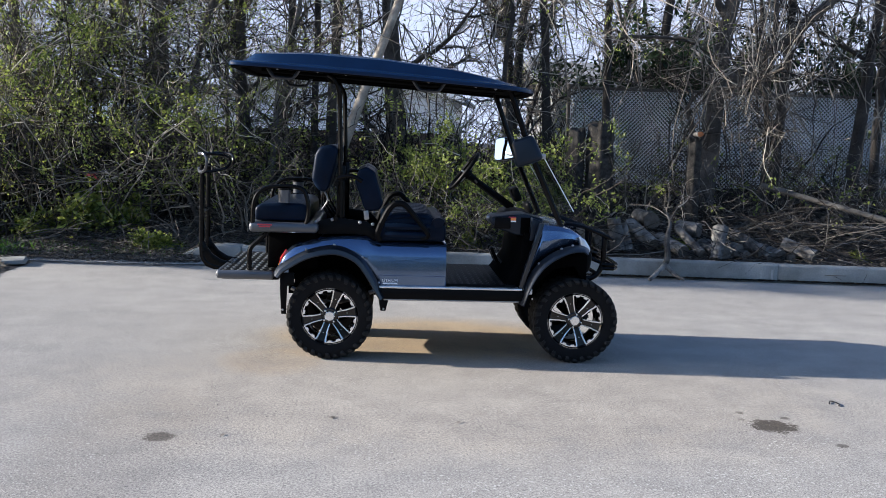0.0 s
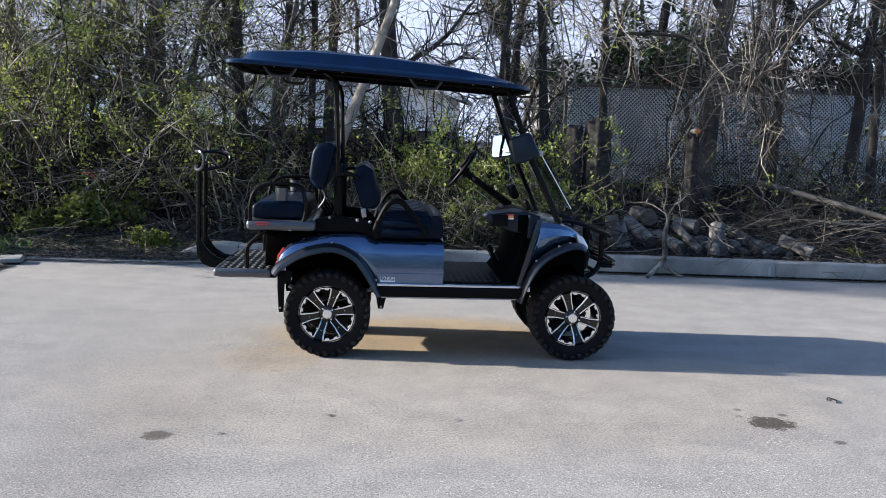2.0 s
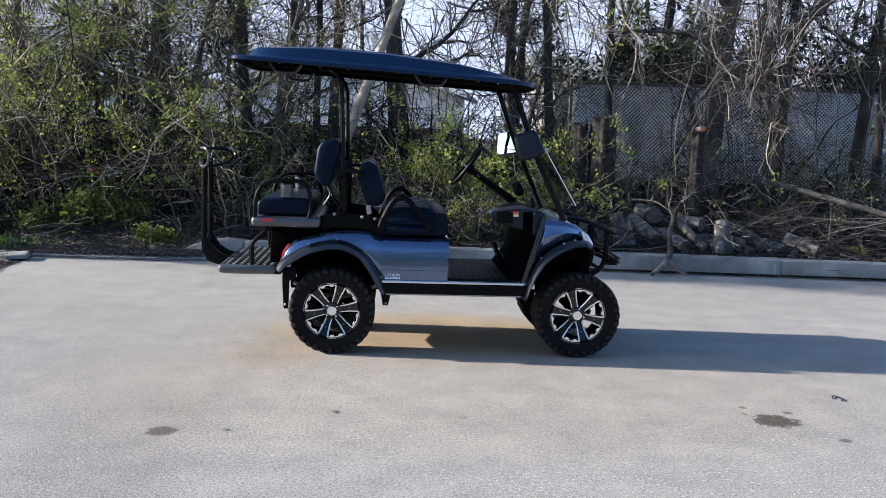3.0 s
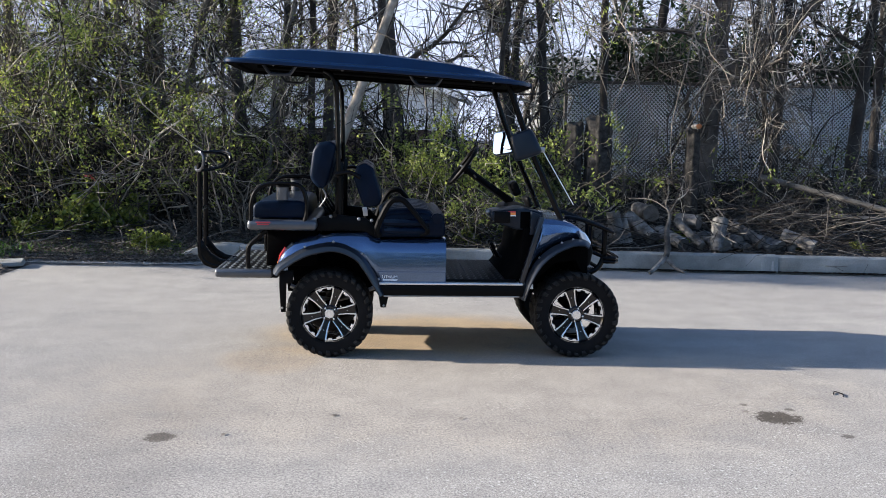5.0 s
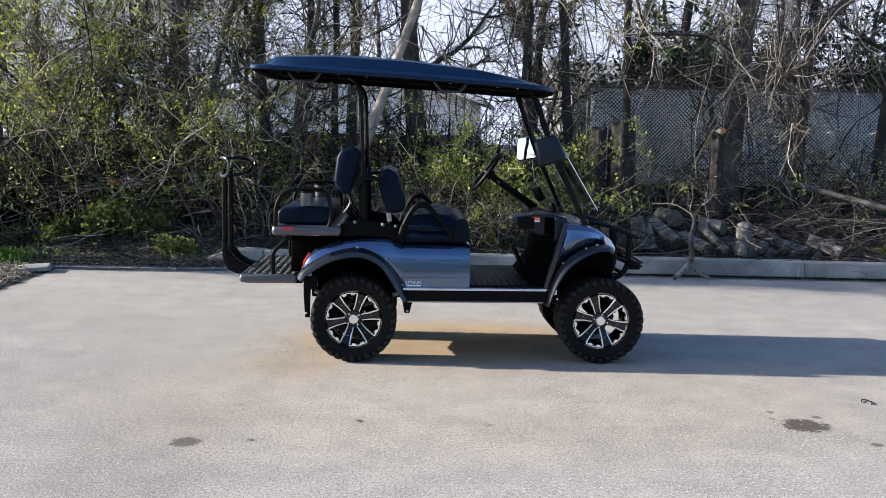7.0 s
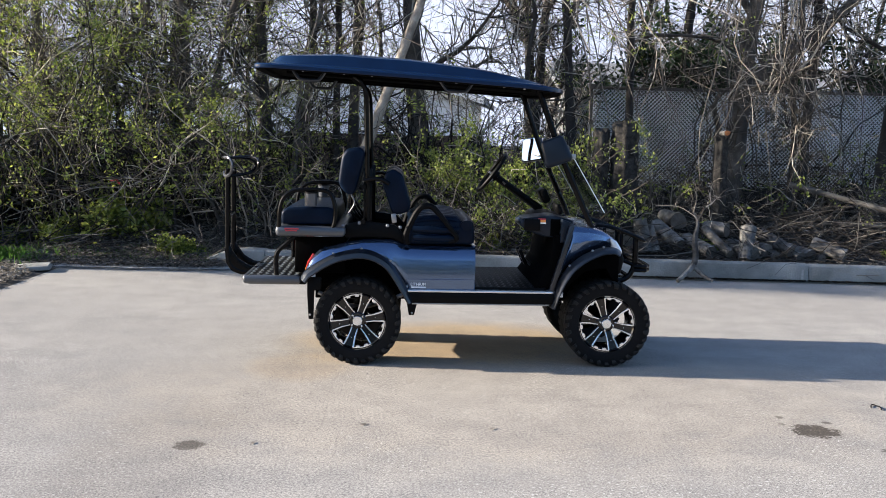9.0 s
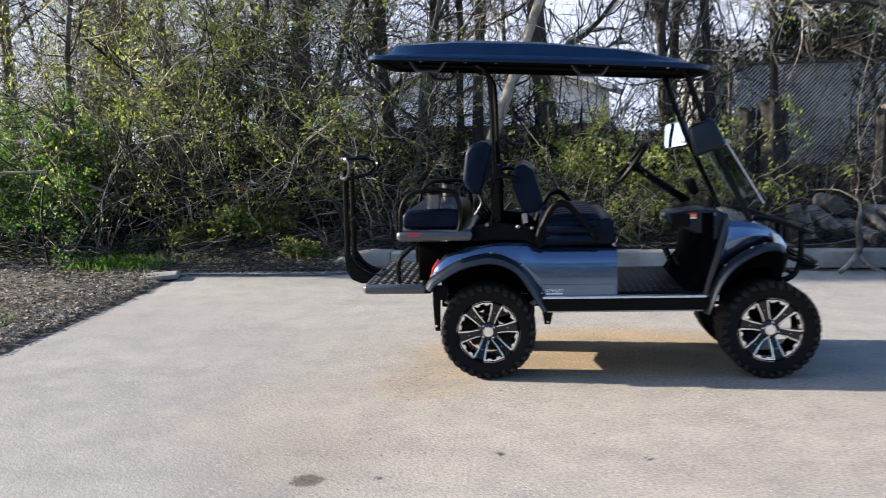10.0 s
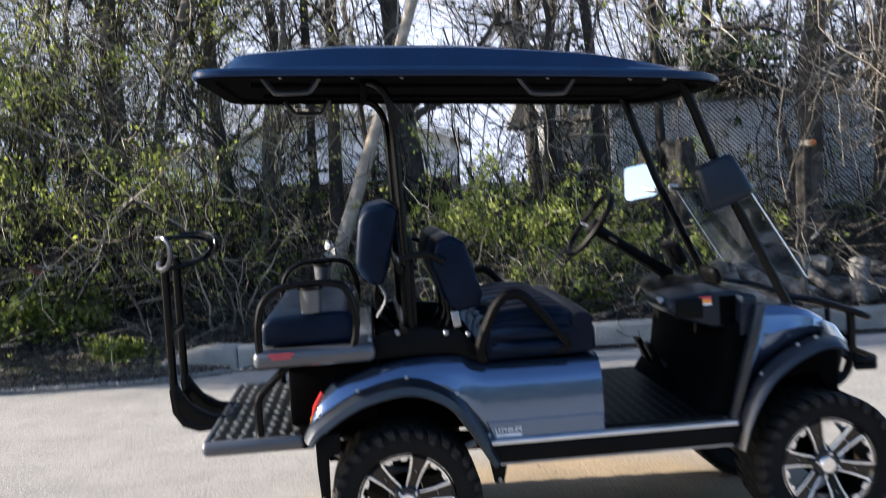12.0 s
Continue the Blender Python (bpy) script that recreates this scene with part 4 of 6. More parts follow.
fallen_twigs(450, behind_kerb(4.3, 10, 0.6, 2.2), 312, (0.5, 1.6), "heap of dead brush and twigs", 0.4, M_DEADTWIG)

# ---- the golf cart ----
CY = 0.54           # middle of the cart
W = 2 * CY


def mir(y):
    return W - y


cart = base("golf_cart", "lifted blue four-seat golf cart with black roof, parked on asphalt", "golf cart")


def interp(x, xs, zs):
    return float(np.interp(x, xs, zs))


def edge_z(x):
    return 1.899 - 0.052 * x - 0.008 * x * x


def crown(x):
    return interp(x, [-0.69, -0.6, -0.52, 0.02, 0.41, 0.8, 1.09, 1.27, 1.35], [0.03, 0.06, 0.106, 0.149, 0.137, 0.114, 0.074, 0.05, 0.03])


def roof_canopy():
    """Moulded roof: a lip all round, a steep shoulder and a low crown; hollow below."""
    x0, x1, y0, y1 = -0.69, 1.335, -0.06, 1.14
    n = 120

    def ring(inset, f, zo, b):
        out = []
        for k in range(n):
            a = k * math.tau / n
            c, s = math.cos(a), math.sin(a)
            e = 0.16 if inset < 0.08 else 0.22
            e = 0.34 if c > 0 else e
            px = abs(c) ** e * (1 if c > 0 else -1)
            py = abs(s) ** e * (1 if s > 0 else -1)
            hx, hy = (x1 - x0) / 2 - inset, (y1 - y0) / 2 - inset
            # the front edge bows forward in the middle
            x = (x0 + x1) / 2 + px * hx + (0.03 * (1 - py * py) * max(0.0, px) ** 4)
            y = (y0 + y1) / 2 + py * hy
            out.append(b.verts.new((x, y, edge_z(x) + zo + f * crown(x))))
        return out

    b = bmesh.new()
    rings = [ring(0.30, 0.0, 0.035, b), ring(0.10, 0.0, 0.026, b), ring(0.06, 0.0, 0.01, b), ring(0.004, 0, 0.0, b), ring(0.0, 0, 0.006, b), ring(0.0, 0, 0.022, b), ring(0.008, 0, 0.031, b),
             ring(0.05, 0.03, 0.033, b), ring(0.072, 0.10, 0.032, b), ring(0.088, 0.40, 0.02, b), ring(0.112, 0.78, 0.008, b), ring(0.15, 0.94, 0.0, b), ring(0.26, 1.0, 0.0, b), ring(0.40, 1.03, 0.0, b), ring(0.54, 1.05, 0, b)]
    for A, B in zip(rings, rings[1:]):
        for k in range(n):
            b.faces.new((A[k], A[(k + 1) % n], B[(k + 1) % n], B[k]))
    b.faces.new(rings[0])
    b.faces.new(list(reversed(rings[-1])))
    roof = part("roof", b, M_ROOF, cart, "moulded black-blue plastic roof")
    # separate underside face, blackened to deepen the shade below the roof
    b = bmesh.new()
    liner = [ring(0.075, 0, 0.014, b), ring(0.07, 0, -0.003, b), ring(0.014, 0, -0.004, b), ring(0.008, 0, 0.008, b)]
    for A, B in zip(liner, liner[1:]):
        for k in range(n):
            b.faces.new((A[k], A[(k + 1) % n], B[(k + 1) % n], B[k]))
    b.faces.new(list(reversed(liner[0])))
    part("roof_liner", b, M_SHADEBLACK, roof, "flat roof underside, blackened for shade")
    # grab handles below the long edges
    for y, s in ((0.02, 1), (mir(0.02), -1)):
        for xa in (-0.43, 0.52) if s > 0 else (-0.43,):
            z = edge_z(xa + 0.1) + 0.01
            pts = [(xa, y, z), (xa + 0.035, y, z - 0.05), (xa + 0.06, y, z - 0.062), (xa + 0.15, y, z - 0.065), (xa + 0.175, y, z - 0.055), (xa + 0.21, y, z - 0.005)]
            part("grab_handle", tube(pts, 0.011, 8, 4), M_FLARE, roof, "black moulded grab handle")
        for xb in (-0.36, -0.10, 0.08, 0.62, 0.93, 1.06):
            part("bolt", dome((xb, y - s * 0.045, edge_z(xb) + 0.0), 0.009, 1.0), M_STEEL, roof)
    return roof


roof_canopy()

# Roof posts
for y, s in ((0.035, 1), (mir(0.035), -1)):
    yr = y + 0.06 * s
    part("rear_post", tube([(0.06, yr, 0.88), (0.055, yr, 1.2), (0.042, yr, 1.66), (0.034, yr - 0.02 * s, 1.80), (0.0, yr - 0.02 * s, 1.87), (-0.05, yr, 1.90)], 0.0155, 10, 6), M_TUBE, cart, "black steel roof post")
    part("front_post", tube([(1.575, y + 0.05 * s, 0.88), (1.53, y + 0.06 * s, 0.99), (1.345, y + 0.075 * s, 1.39), (1.272, y + 0.08 * s, 1.58), (1.205, y + 0.085 * s, 1.76), (1.165, y + 0.09 * s, 1.86)], 0.0145, 10, 5, flat=1.35), M_TUBE, cart, "black steel windscreen post")
    part("brace", tube([(0.03, y, 1.22), (0.13, y, 1.235), (0.20, y, 1.20)], 0.014, 8, 4), M_TUBE, cart, "black steel seat-back brace")
part("cross_bar", tube([(0.03, 0.04, 1.18), (0.03, mir(0.04), 1.18)], 0.016, 8, 0), M_TUBE, cart)
part("cross_bar", tube([(0.03, 0.04, 0.95), (0.03, mir(0.04), 0.95)], 0.016, 8, 0), M_TUBE, cart)
part("roof_bar", tube([(-0.06, 0.05, 1.895), (-0.06, mir(0.05), 1.895)], 0.014, 8, 0), M_SHADEBLACK, cart)
part("roof_bar", tube([(1.16, 0.12, 1.85), (1.16, mir(0.12), 1.85)], 0.014, 8, 0), M_SHADEBLACK, cart)
for y in (0.3, mir(0.3)):
    part("roof_rail", tube([(-0.5, y, 1.93), (0.1, y, 1.90), (1.15, y, 1.845)], 0.013, 8, 4), M_SHADEBLACK, cart)

for y in (0.12, mir(0.12)):
    part("seat_bracket", tube([(-0.055, y - 0.02, 1.13), (-0.03, y - 0.02, 1.07), (-0.07, y - 0.02, 1.0)], 0.012, 8, 4, flat=0.5), M_GREY, cart, "grey steel seat-back bracket")
    part("seat_support", box(0.03, 0.085, y - 0.016, y + 0.016, 0.86, 1.30, 0.006), M_TUBE, cart, "black steel seat-back support")

# Folding windscreen, its upper half folded down over the lower
b = bmesh.new()
d = Vector((1.625 - 1.395, 0, 1.03 - 1.40)).normalized()
nrm = Vector((-d.z, 0, d.x))
for off, shift in ((0.0, 0.0), (0.022, 0.02)):
    a0, a1 = Vector((1.40, 0, 1.40)) + nrm * off + d * shift, Vector((1.625, 0, 1.03)) + nrm * off
    q = []
    for y in (0.09, mir(0.09)):
        q.append([b.verts.new((p.x + nrm.x * t, y, p.z + nrm.z * t)) for p in (a0, a1) for t in (0, 0.005)])
    A, B = q
    for i, j, k, l in ((0, 2, 3, 1),):
        b.faces.new((A[i], A[j], A[k], A[l]))
        b.faces.new((B[l], B[k], B[j], B[i]))
    for i, j in ((0, 2), (2, 3), (3, 1), (1, 0)):
        b.faces.new((A[i], B[i], B[j], A[j]))
ws = part("windscreen", b, M_GLASS, cart, "clear folded acrylic windscreen")
ws.visible_shadow = False
# Added metal bars draw the glint along the pane's edges
for y in (0.09, mir(0.09)):
    part("edge_strip", tube([(1.412, y, 1.405), (1.637, y, 1.035)], 0.0032, 6, 0), M_ALU, ws, "thin metal bar drawing the glint on the windscreen edge")
part("hinge_strip", tube([(1.402, 0.095, 1.40), (1.402, mir(0.095), 1.40)], 0.009, 6, 0), M_BLACK, ws)
for y in (0.09, mir(0.09)):
    part("clip", box(1.385, 1.43, y - 0.012, y + 0.012, 1.385, 1.42, 0.005), M_STEEL, ws, "bright clip")


# Door mirrors
def side_mirror(y, s, turn, tip, roll):
    b = box(-0.083, 0.083, -0.03, 0.035, -0.092, 0.092, 0.03, 4)
    for v in b.verts:
        v.co.x *= 1.06 - 1.5 * v.co.z
    m = part("side_mirror", b, M_SLATE, cart, "slate-blue plastic side mirror")
    part("mirror_glass", prism([(-0.058, -0.083), (0.058, -0.083), (0.078, -0.076), (0.084, -0.058), (0.066, 0.058), (0.060, 0.076), (0.044, 0.083), (-0.044, 0.083), (-0.060, 0.076), (-0.066, 0.058), (-0.084, -0.058), (-0.078, -0.076)], -0.034, -0.029, 0.002, 1), M_MIRROR, m, "mirror glass")
    m.matrix_basis = pose(1.285, y, 1.435, tip, roll, turn)
    part("mirror_arm", tube([(1.33, y + s * 0.09, 1.395), (1.30, y + s * 0.05, 1.40), (1.275, y + s * 0.012, 1.42)], 0.012, 8, 4), M_STEEL, cart, "bright mirror arm")


side_mirror(0.03, 1, 166, 6, 20)
side_mirror(mir(-0.04), -1, -28, -6, -9)


# Steering
def steering():
    c = Vector((0.94, 0.78, 1.262))
    ax = Vector((-0.80, 0, 0.60)).normalized()
    u = Vector((0.60, 0, 0.80))
    v = Vector((0, 1, 0))
    R = 0.165
    ring = [c + R * (math.cos(k * math.tau / 40) * u + math.sin(k * math.tau / 40) * v) for k in range(40)]
    wheel = part("steering_wheel", tube(ring, 0.0145, 8, 0, closed=True), M_BLACK, cart, "black steering wheel")
    for a in (90, 210, 330):
        e = c + 0.155 * (math.cos(radians(a)) * u + math.sin(radians(a)) * v)
        part("spoke", tube([c - ax * 0.03, (c + e) / 2 - ax * 0.02, e], 0.013, 6, 3, flat=0.5), M_STEEL, wheel, "brushed metal spoke")
    b = lathe([(0.0, 0.02), (0.035, 0.018), (0.045, 0.0), (0.04, -0.03), (0.0, -0.035)], 20, caps=False)
    q = Vector((0, 1, 0)).rotation_difference(ax).to_matrix().to_4x4()
    part("horn_pad", turned(b, Matrix.Translation(c - ax * 0.02) @ q), M_BLACK, wheel)
    part("steering_column", tube([c - ax * 0.02, c - ax * 0.12, Vector((1.31, 0.80, 1.0))], [0.03, 0.026, 0.03], 10, 3), M_BLACK, cart, "black steering column")
    part("stalk", tube([c - ax * 0.1, c - ax * 0.1 + Vector((0.01, -0.13, -0.02))], 0.007, 6, 0), M_BLACK, cart)


steering()

# Dash and firewall
dash = part("dashboard", prism([(1.065, 0.945), (1.082, 0.985), (1.30, 1.01), (1.44, 0.975), (1.40, 0.86), (1.255, 0.86), (1.12, 0.905)], 0.09, 0.40, 0.018, 3), M_SLATE, cart, "slate-black moulded dashboard")
part("dash_middle", prism([(1.21, 0.94), (1.23, 0.985), (1.31, 1.008), (1.44, 0.975), (1.40, 0.86), (1.27, 0.86)], 0.395, mir(0.09), 0.018, 3), M_BLACK, dash)
part("glove_box", box(1.10, 1.21, 0.080, 0.10, 0.905, 0.985, 0.008), M_BLACK, dash)
part("warning_sticker", box(1.195, 1.245, 0.0855, 0.0895, 0.962, 0.978, 0.0), M_ORANGE, dash, "orange and white warning sticker")
part("warning_sticker", box(1.195, 1.245, 0.0852, 0.0892, 0.9781, 0.988, 0.0), M_RED, dash, "red band of the warning sticker")
part("warning_sticker", box(1.195, 1.245, 0.0850, 0.0900, 0.953, 0.9615, 0.0), M_WHITE, dash)
# No recess here: a flat black panel paints the opening's shade
part("cubby", box(1.278, 1.342, 0.0845, 0.0899, 0.872, 0.985, 0.002), M_SHADEBLACK, dash, "flat black panel painting the shade of an open cubby")
part("key_switch", turned(dome((0, 0, 0), 0.016, 1.0), pose(1.062, 0.16, 0.975)), M_STEEL, dash, "bright key switch")
part("trim_panel", prism([(1.345, 0.99), (1.41, 0.965), (1.375, 0.84), (1.335, 0.83)], 0.03, 0.10, 0.008), M_SLATE, dash)
part("display", turned(box(-0.03, 0.03, -0.09, 0.09, -0.05, 0.06, 0.02, 3), pose(1.33, 0.79, 1.10, 0, -25, 0)), M_BLACK, dash, "black instrument pod")
part("display", turned(box(-0.02, 0.02, -0.08, 0.08, -0.04, 0.04, 0.02, 3), pose(1.38, 0.45, 1.03, 0, -25, 0)), M_BLACK, dash, "black screen")
part("firewall", prism([(1.30, 0.88), (1.36, 0.88), (1.36, 0.52), (1.17, 0.52), (1.20, 0.56), (1.27, 0.66)], 0.04, mir(0.04), 0.012), M_SHADEBLACK, cart, "black footwell panel")
for y in (0.66, 0.82):
    p = part("pedal", turned(box(-0.012, 0.012, -0.04, 0.04, -0.06, 0.06, 0.006), pose(1.17, y, 0.66, 0, -25, 0)), M_BLACK, cart, "black rubber pedal")
    part("pedal_arm", tube([(1.16, y, 0.66), (1.21, y, 0.62), (1.25, y, 0.58)], 0.01, 6, 3), M_STEEL, p)

def shell(name, b, mat, parent, label):
    ob = part(name, b, mat, parent, label)
    m = ob.modifiers.new("thickness", "SOLIDIFY")
    m.thickness, m.offset = 0.006, -1
    return ob


# Front cowl in blue: a hood over the full width
ARCH_F = [(1.284, 0.45), (1.315, 0.53), (1.357, 0.62), (1.41, 0.685), (1.474, 0.735), (1.55, 0.772), (1.624, 0.797), (1.69, 0.797)]


def hood():
    xs = [1.292, 1.32, 1.36, 1.40, 1.417, 1.45, 1.50, 1.56, 1.62, 1.67, 1.71, 1.745, 1.765]
    b = bmesh.new()
    rings = []
    for x in xs:
        zt = interp(x, [1.29, 1.417, 1.53, 1.62, 1.71, 1.745, 1.765], [0.565, 0.952, 0.948, 0.915, 0.865, 0.82, 0.76])
        zb = interp(x, [p[0] for p in ARCH_F] + [1.77], [p[1] for p in ARCH_F] + [0.74])
        zb = min(zb, zt - 0.02)
        inn = interp(x, [1.29, 1.6, 1.70, 1.765], [0.0, 0.0, 0.05, 0.16])
        r = min(0.09, (zt - zb) * 0.45)
        half = [(inn + 0.05, zb), (inn + 0.018, zb + (zt - zb) * 0.26), (inn, zb + (zt - zb) * 0.5), (inn + 0.004, zt - r * 1.15), (inn + r * 0.18, zt - r * 0.5), (inn + r * 0.55, zt - r * 0.13), (inn + r * 1.3, zt + 0.002), (0.34, zt + 0.022), (0.45, zt + 0.026)]
        prof = half + [(CY, zt + 0.027)] + [(mir(y), z) for y, z in reversed(half)]
        rings.append([b.verts.new((x, y, z)) for y, z in prof])
    for A, B in zip(rings, rings[1:]):
        for k in range(len(A) - 1):
            b.faces.new((A[k], A[k + 1], B[k + 1], B[k]))
    b.faces.new(rings[-1])
    return shell("front_cowl", b, M_BLUE, cart, "glossy metallic blue front cowl")


hood()
for y0, y1 in ((-0.012, 0.03), (mir(0.03), mir(-0.012))):
    part("cowl_edge", prism([(1.262, 0.50), (1.297, 0.50), (1.428, 0.955), (1.392, 0.955)], y0, y1, 0.008), M_FLARE, cart, "black cowl edge trim")


def flare(path, y0, name_label, deep=0.13, high=0.052):
    """Wheel-arch flare: a curved strip, thick outside, with a turned lip."""
    line = smooth_line([(x, 0, z) for x, z in path], 5)
    b = bmesh.new()
    rings = []
    m = len(line)
    s = 1 if y0 < CY else -1
    for i, p in enumerate(line):
        t = (line[min(i + 1, m - 1)] - line[max(i - 1, 0)]).normalized()
        out = Vector((-t.z, 0, t.x))
        f = i / (m - 1)
        h = high * (0.75 + 0.25 * math.sin(math.pi * f))
        sec = [(0.0, 0.030), (0.004, 0.012), (-0.010, -0.03), (-0.022, -0.05), (-h, -0.058), (-h - 0.008, -0.05), (-h + 0.004, -0.035), (-0.018, 0.03), (-0.02, deep)]
        rings.append([b.verts.new(p + out * o + Vector((0, y0 + s * yy, 0))) for o, yy in sec])
    for A, B in zip(rings, rings[1:]):
        for k in range(len(A) - 1):
            b.faces.new((A[k], A[k + 1], B[k + 1], B[k]))
        b.faces.new((A[-1], A[0], B[0], B[-1]))
    b.faces.new(rings[0])
    b.faces.new(list(reversed(rings[-1])))
    return part("wheel_flare", b, M_FLARE, cart, name_label)


REAR_FL = [(-0.375, 0.575), (-0.345, 0.62), (-0.305, 0.652), (-0.235, 0.70), (-0.16, 0.738), (-0.07, 0.763), (0.025, 0.773), (0.12, 0.752), (0.212, 0.697), (0.275, 0.612), (0.325, 0.525), (0.372, 0.44)]
FRONT_FL = [(1.272, 0.405), (1.30, 0.50), (1.345, 0.60), (1.40, 0.68), (1.474, 0.742), (1.55, 0.782), (1.624, 0.806), (1.70, 0.805), (1.74, 0.78)]
for y in (0.0, W):
    s = 1 if y == 0 else -1
    for path, spots in ((REAR_FL, (2, 4, 6, 8, 10)), (FRONT_FL, (1, 3, 5, 6))):
        f = flare(path, y, "black plastic wheel-arch flare", high=0.05 if path is REAR_FL else 0.036)
        for i in spots:
            x, z = path[i]
            part("flare_bolt", dome((x, y + 0.012 * s - 0.012 * s, z + 0.004), 0.009, 0.7), M_STEEL, f, "bright bolt head")

# Rear body in blue
ARCH_R = [(0.345, 0.49), (0.30, 0.555), (0.25, 0.625), (0.19, 0.69), (0.11, 0.73), (0.025, 0.745), (-0.07, 0.735), (-0.16, 0.71), (-0.235, 0.67), (-0.30, 0.625), (-0.352, 0.585)]


def rear_body():
    """Full-width shell: side walls with a rounded shoulder over the wheel arches."""
    top = [(0.774, 0.80), (0.62, 0.80), (0.45, 0.80), (0.32, 0.802), (0.28, 0.815), (0.24, 0.838), (0.133, 0.842), (0.02, 0.835), (-0.09, 0.818), (-0.17, 0.797), (-0.24, 0.775), (-0.295, 0.725), (-0.335, 0.66), (-0.36, 0.60)]
    low = [(0.774, 0.505), (0.62, 0.50), (0.45, 0.495)] + ARCH_R
    b = bmesh.new()
    rings = []
    for (xt, zt), (xl, zl) in zip(top, low):
        h = max(zt - zl, 0.02)
        sh = min(0.075, h * 0.45)
        tuck = interp(xt, [-0.36, -0.24, 0.0], [0.03, 0.012, 0.0])
        half = [(0.0, xl, zl), (0.001, xl + (xt - xl) * 0.3, zl + h * 0.3), (0.009 + tuck * 0.3, xl + (xt - xl) * 0.7, zt - sh * 1.25), (0.016 + tuck * 0.6, xt, zt - sh * 0.9), (0.030 + tuck, xt, zt - sh * 0.5), (0.052 + tuck, xt, zt - sh * 0.2), (0.08 + tuck, xt, zt - sh * 0.05), (0.15, xt, zt)]
        prof = half + [(CY, xt, zt)] + [(mir(y), x, z) for y, x, z in reversed(half)]
        rings.append([b.verts.new((x, y, z)) for y, x, z in prof])
    for A, B in zip(rings, rings[1:]):
        for k in range(len(A) - 1):
            b.faces.new((A[k], A[k + 1], B[k + 1], B[k]))
    b.faces.new(rings[0])
    return shell("rear_body", b, M_BLUE, cart, "glossy metallic blue rear body")


rear = rear_body()
for y0, y1 in ((-0.004, 0.004), (mir(0.004), mir(-0.004))):
    part("side_panel", prism([(0.352, 0.503), (0.772, 0.508), (0.771, 0.582), (0.318, 0.582)], y0, y1, 0.003, 1), M_BLUE, rear, "flat lower blue side panel")

# Sill with a bright strip, floor
for y0, y1, s in ((-0.03, 0.06, 1), (mir(0.06), mir(-0.03), -1)):
    sill = part("sill", box(0.335, 1.30, y0, y1, 0.425, 0.497, 0.008), M_BLACK, cart, "black sill panel")
    part("sill_strip", box(0.33, 1.288, y0 - 0.002, y1 + 0.002, 0.498, 0.513, 0.004), M_ALU, sill, "bright aluminium sill strip")
    part("sill_edge", box(0.36, 1.27, y0 + 0.01, y1 - 0.01, 0.415, 0.4245, 0.002), M_STEEL, sill)


def tread_plate(name, x0, x1, y0, y1, z, step, mat, mat2, parent, label, size=0.022):
    """A plate with raised lozenges."""
    plate = part(name, box(x0, x1, y0, y1, z - 0.02, z, 0.004), mat, parent, label)
    V, F = [], []
    for i, x in enumerate(np.arange(x0 + step / 2, x1 - step / 4, step)):
        for j, y in enumerate(np.arange(y0 + step / 2, y1 - step / 4, step)):
            a = radians(45 if (i + j) % 2 else -45)
            c, s = math.cos(a) * size, math.sin(a) * size
            k = len(V)
            V += [(x - c, y - s, z), (x - s * 0.28, y + c * 0.28, z), (x + c, y + s, z), (x + s * 0.28, y - c * 0.28, z), (x, y, z + 0.004)]
            F += [(k, k + 1, k + 4), (k + 1, k + 2, k + 4), (k + 2, k + 3, k + 4), (k + 3, k, k + 4)]
    fast("tread", V, F, mat2, plate, kind="stuff")
    return plate


tread_plate("floor_mat", 0.775, 1.25, 0.02, mir(0.02), 0.53, 0.045, M_BLACK, M_MATDARK, cart, "black rubber diamond-tread floor mat", 0.019)

# Front seat


seat_prof = [(0.315, 0.805), (0.33, 0.92), (0.40, 0.965), (0.52, 0.975), (0.66, 0.972), (0.735, 0.955), (0.768, 0.915), (0.768, 0.808)]
seat = part("front_seat", prism(seat_prof, 0.05, mir(0.05), 0.028, 3), M_VINYL, cart, "black vinyl bench seat with stitched ribs")
for i in range(7):
    y = 0.115 + i * (W - 0.23) / 6
    part("seat_roll", tube([(0.335, y, 0.93), (0.40, y, 0.962), (0.52, y, 0.972), (0.64, y, 0.966), (0.672, y, 0.94)], [0.045, 0.064, 0.068, 0.064, 0.045], 12, 4, flat=0.5), M_VINYL, seat)
part("front_roll", tube([(0.715, 0.075, 0.925), (0.715, 0.12, 0.94), (0.715, mir(0.12), 0.94), (0.715, mir(0.075), 0.925)], [0.035, 0.05, 0.05, 0.035], 12, 3, flat=0.8), M_VINYL, seat)
for z in (0.85, 0.905):
    part("side_roll", tube([(0.36, 0.052, z), (0.45, 0.046, z), (0.58, 0.046, z), (0.66, 0.052, z)], [0.02, 0.026, 0.026, 0.02], 10, 4), M_VINYL, seat)
for y in (0.0, W):
    s = 1 if y == 0 else -1
    yy = y + 0.012 * s
    part("armrest", tube([(0.325, yy + 0.02 * s, 0.815), (0.312, yy, 0.87), (0.36, yy, 0.985), (0.40, yy, 1.045), (0.435, yy, 1.062), (0.48, yy, 1.058), (0.53, yy, 1.01), (0.60, yy, 0.925), (0.645, yy + 0.005 * s, 0.865), (0.64, yy + 0.02 * s, 0.835), (0.60, yy + 0.03 * s, 0.825)], [0.022, 0.02, 0.02, 0.021, 0.022, 0.021, 0.018, 0.016, 0.016, 0.015, 0.013], 10, 5), M_BLACK, cart, "black moulded hip-rest handle")


